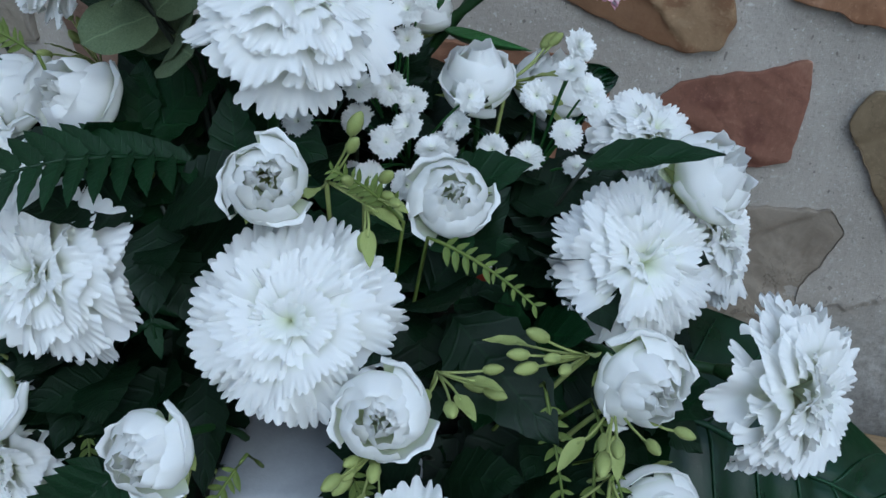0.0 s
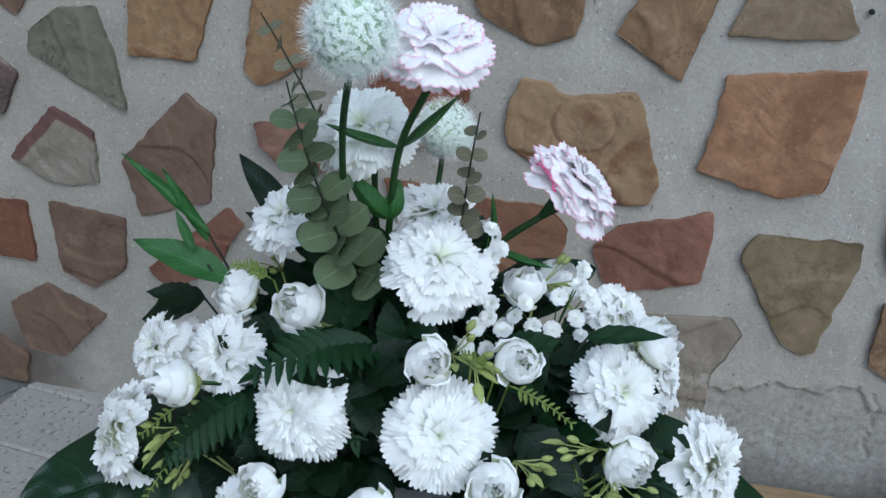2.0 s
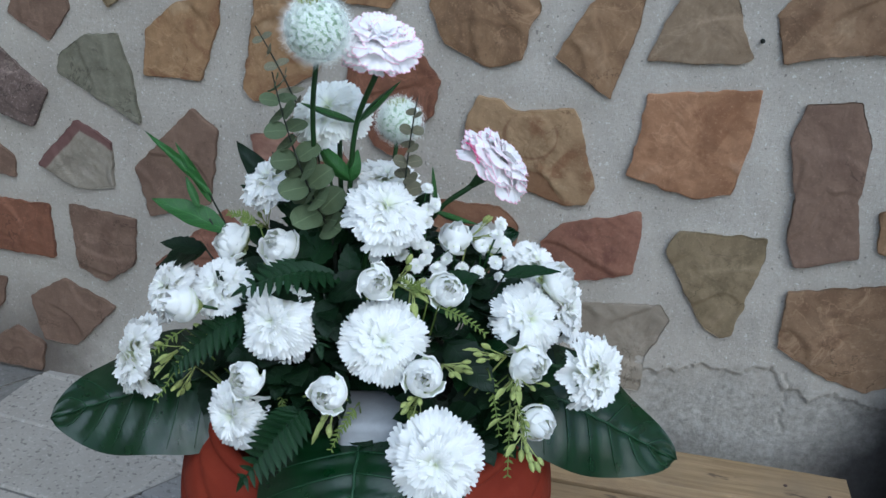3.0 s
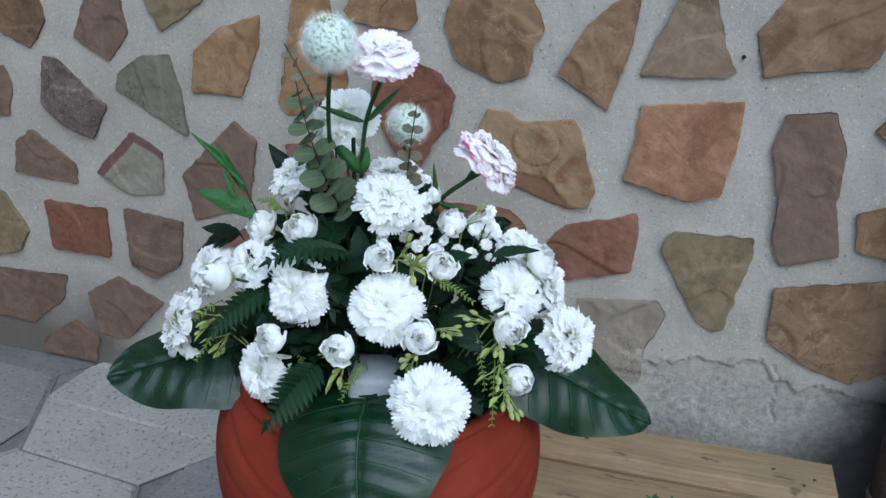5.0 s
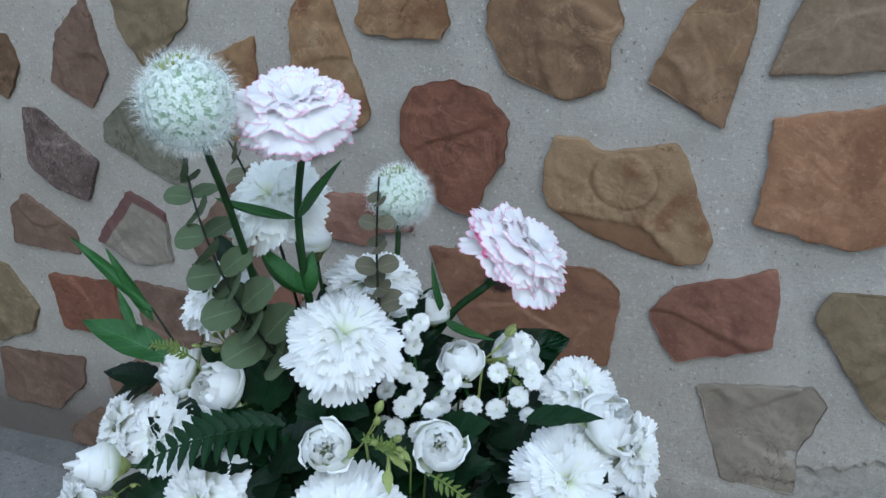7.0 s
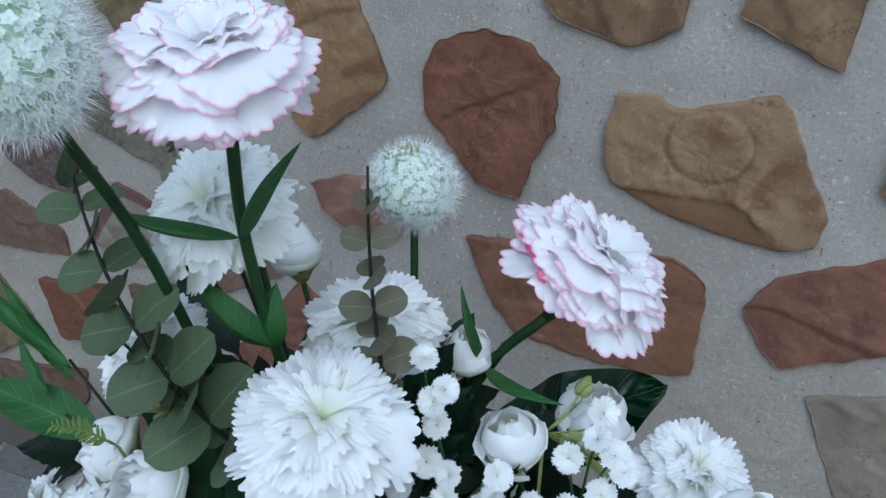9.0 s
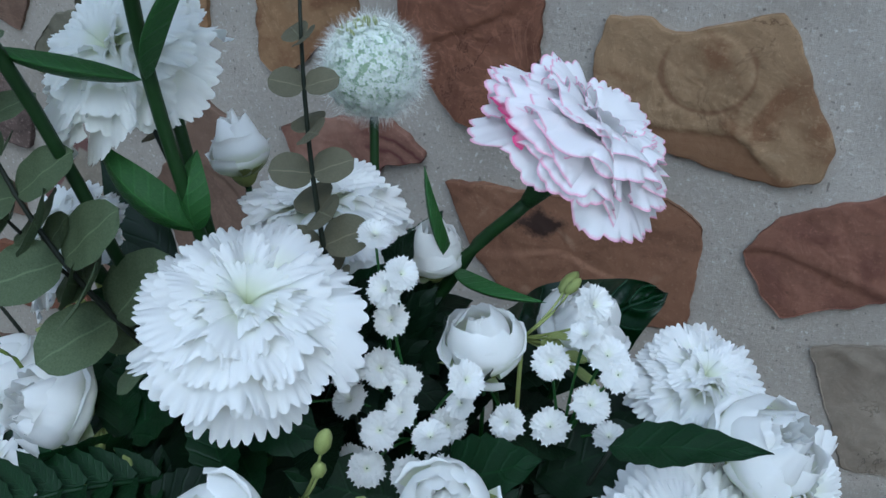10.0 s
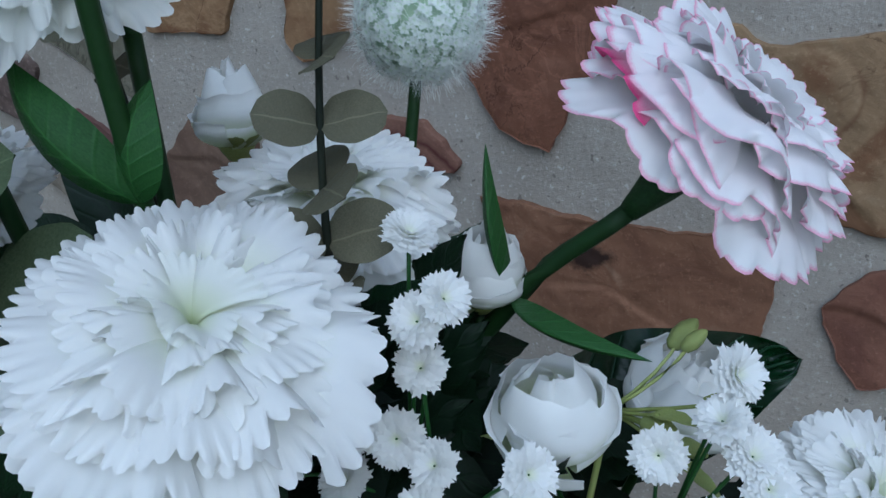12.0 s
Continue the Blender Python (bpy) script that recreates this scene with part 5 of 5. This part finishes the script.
leaf_sprig((-0.12, 0.36, 0.41), (-0.13, 0.29, 0.53), (((-0.13, 0.30, 0.525), (-0.155, 0.255, 0.530), 0.026), ((-0.125, 0.30, 0.53), (-0.105, 0.255, 0.512), 0.022)))


def core_sprigs():
    rng = random.Random(5)
    for k in range(84):
        a = k * 2.39996
        e = 0.12 + 1.35 * ((k * 0.618) % 1.0)
        d = Vector((math.cos(a) * math.cos(e), math.sin(a) * math.cos(e), math.sin(e)))
        root = POT + Vector((d.x * 0.07, d.y * 0.07, 0.41))
        reach = Vector((d.x * 0.155, d.y * 0.130, 0.02 + d.z * 0.190))
        tip = POT + Vector((0, 0, 0.415)) + reach
        leaves = []
        for j in range(9):
            t = 0.25 + 0.75 * j / 8
            b = root.lerp(tip, t)
            w = (d * 0.6 + Vector((rng.uniform(-1, 1), rng.uniform(-1, 1), rng.uniform(-0.7, 0.8)))).normalized()
            size = rng.uniform(0.036, 0.056)
            if not (-0.145 < b.x < -0.02 and b.y < 0.335 and 0.43 < b.z < 0.53):
                leaves.append((b, b + w * size, size * 0.62))
        if not (-0.150 < tip.x < -0.015 and tip.y < 0.345 and tip.z < 0.54):
            leaf_sprig(root, tip, leaves, FERN if k % 5 == 0 else SHADED_DARK_LEAF)


core_sprigs()


def leaf_cluster(at, seed, count=12, size=0.046):
    """A tuft of dark leaves round a place inside the arrangement."""
    rng = random.Random(seed)
    at = Vector(at)
    root = POT + Vector(((at.x - POT.x) * 0.6, (at.y - POT.y) * 0.6, 0.43))
    leaves = []
    for k in range(count):
        w = Vector((rng.uniform(-1, 1), rng.uniform(-1, 0.6), rng.uniform(-0.6, 0.7))).normalized()
        b = at + w * 0.006 - Vector((0, 0, 0.012 * (k % 3)))
        s = size * rng.uniform(0.75, 1.2)
        leaves.append((b, b + w * s, s * 0.62))
    leaf_sprig(root, at, leaves, FERN if seed % 4 == 0 else SHADED_DARK_LEAF)


for k, at in enumerate((
    (-0.010, 0.365, 0.525), (0.005, 0.395, 0.560), (-0.030, 0.400, 0.570), (-0.015, 0.430, 0.575), (-0.060, 0.375, 0.580), (-0.045, 0.340, 0.555),
    (-0.130, 0.330, 0.510), (-0.150, 0.330, 0.550), (-0.150, 0.380, 0.620), (-0.200, 0.370, 0.585), (-0.215, 0.335, 0.530), (-0.245, 0.345, 0.520),
    (-0.125, 0.345, 0.590), (-0.110, 0.390, 0.620), (-0.030, 0.310, 0.500), (0.020, 0.345, 0.510), (0.040, 0.380, 0.500), (-0.128, 0.300, 0.476),
    (-0.165, 0.300, 0.495), (-0.060, 0.430, 0.600), (-0.180, 0.410, 0.620), (0.030, 0.420, 0.550), (-0.275, 0.360, 0.490),
    (-0.140, 0.310, 0.600), (-0.175, 0.345, 0.600), (-0.080, 0.340, 0.540), (0.000, 0.320, 0.490),
)):
    leaf_cluster(at, k)

# ---- small plants beside the bench ----
for k, (x, y, h, pink) in enumerate(((0.245, 0.640, 0.085, 0), (0.278, 0.640, 0.070, 1), (0.315, 0.640, 0.070, 0), (0.345, 0.645, 0.080, 0), (0.215, 0.645, 0.11, 0))):
    ob = thing("small_plant", (x, y, 0.105), "tiny green sprout on the bench plank", "plant", "small plants")
    if pink:
        ob["label"] = "tiny sprout with a pink blossom on the bench plank"
    part("stem", tube("stem", bend((0, 0, 0), (0.004, 0, 0.02), (0.002, -0.004, 0.035)), 0.0009, 0.0006, FRESH_LEAF, 5), ob)
    for j in range(7):
        a = j * 2.4 + k
        b = Vector((0.002, -0.004, 0.022 + 0.002 * j))
        leaf_blade("leaf", b, b + Vector((math.cos(a), math.sin(a), 0.8)) * 0.011, 0.006, BLOSSOM if pink and j > 3 else FRESH_LEAF, ob)

# a black disc stands in for the dark inside of a small hole
hole_disc = part("wall_plug", lathe("wall_plug", [(0.0032, 0), (0.0032, 0.004), (0.002, 0.005)], NEAR_BLACK, 10), wall, facing((0.262, WALL_Y - 0.004, 0.749), (0, -1, 0)))
tagged(hole_disc, "small black disc standing in for a dark hole")
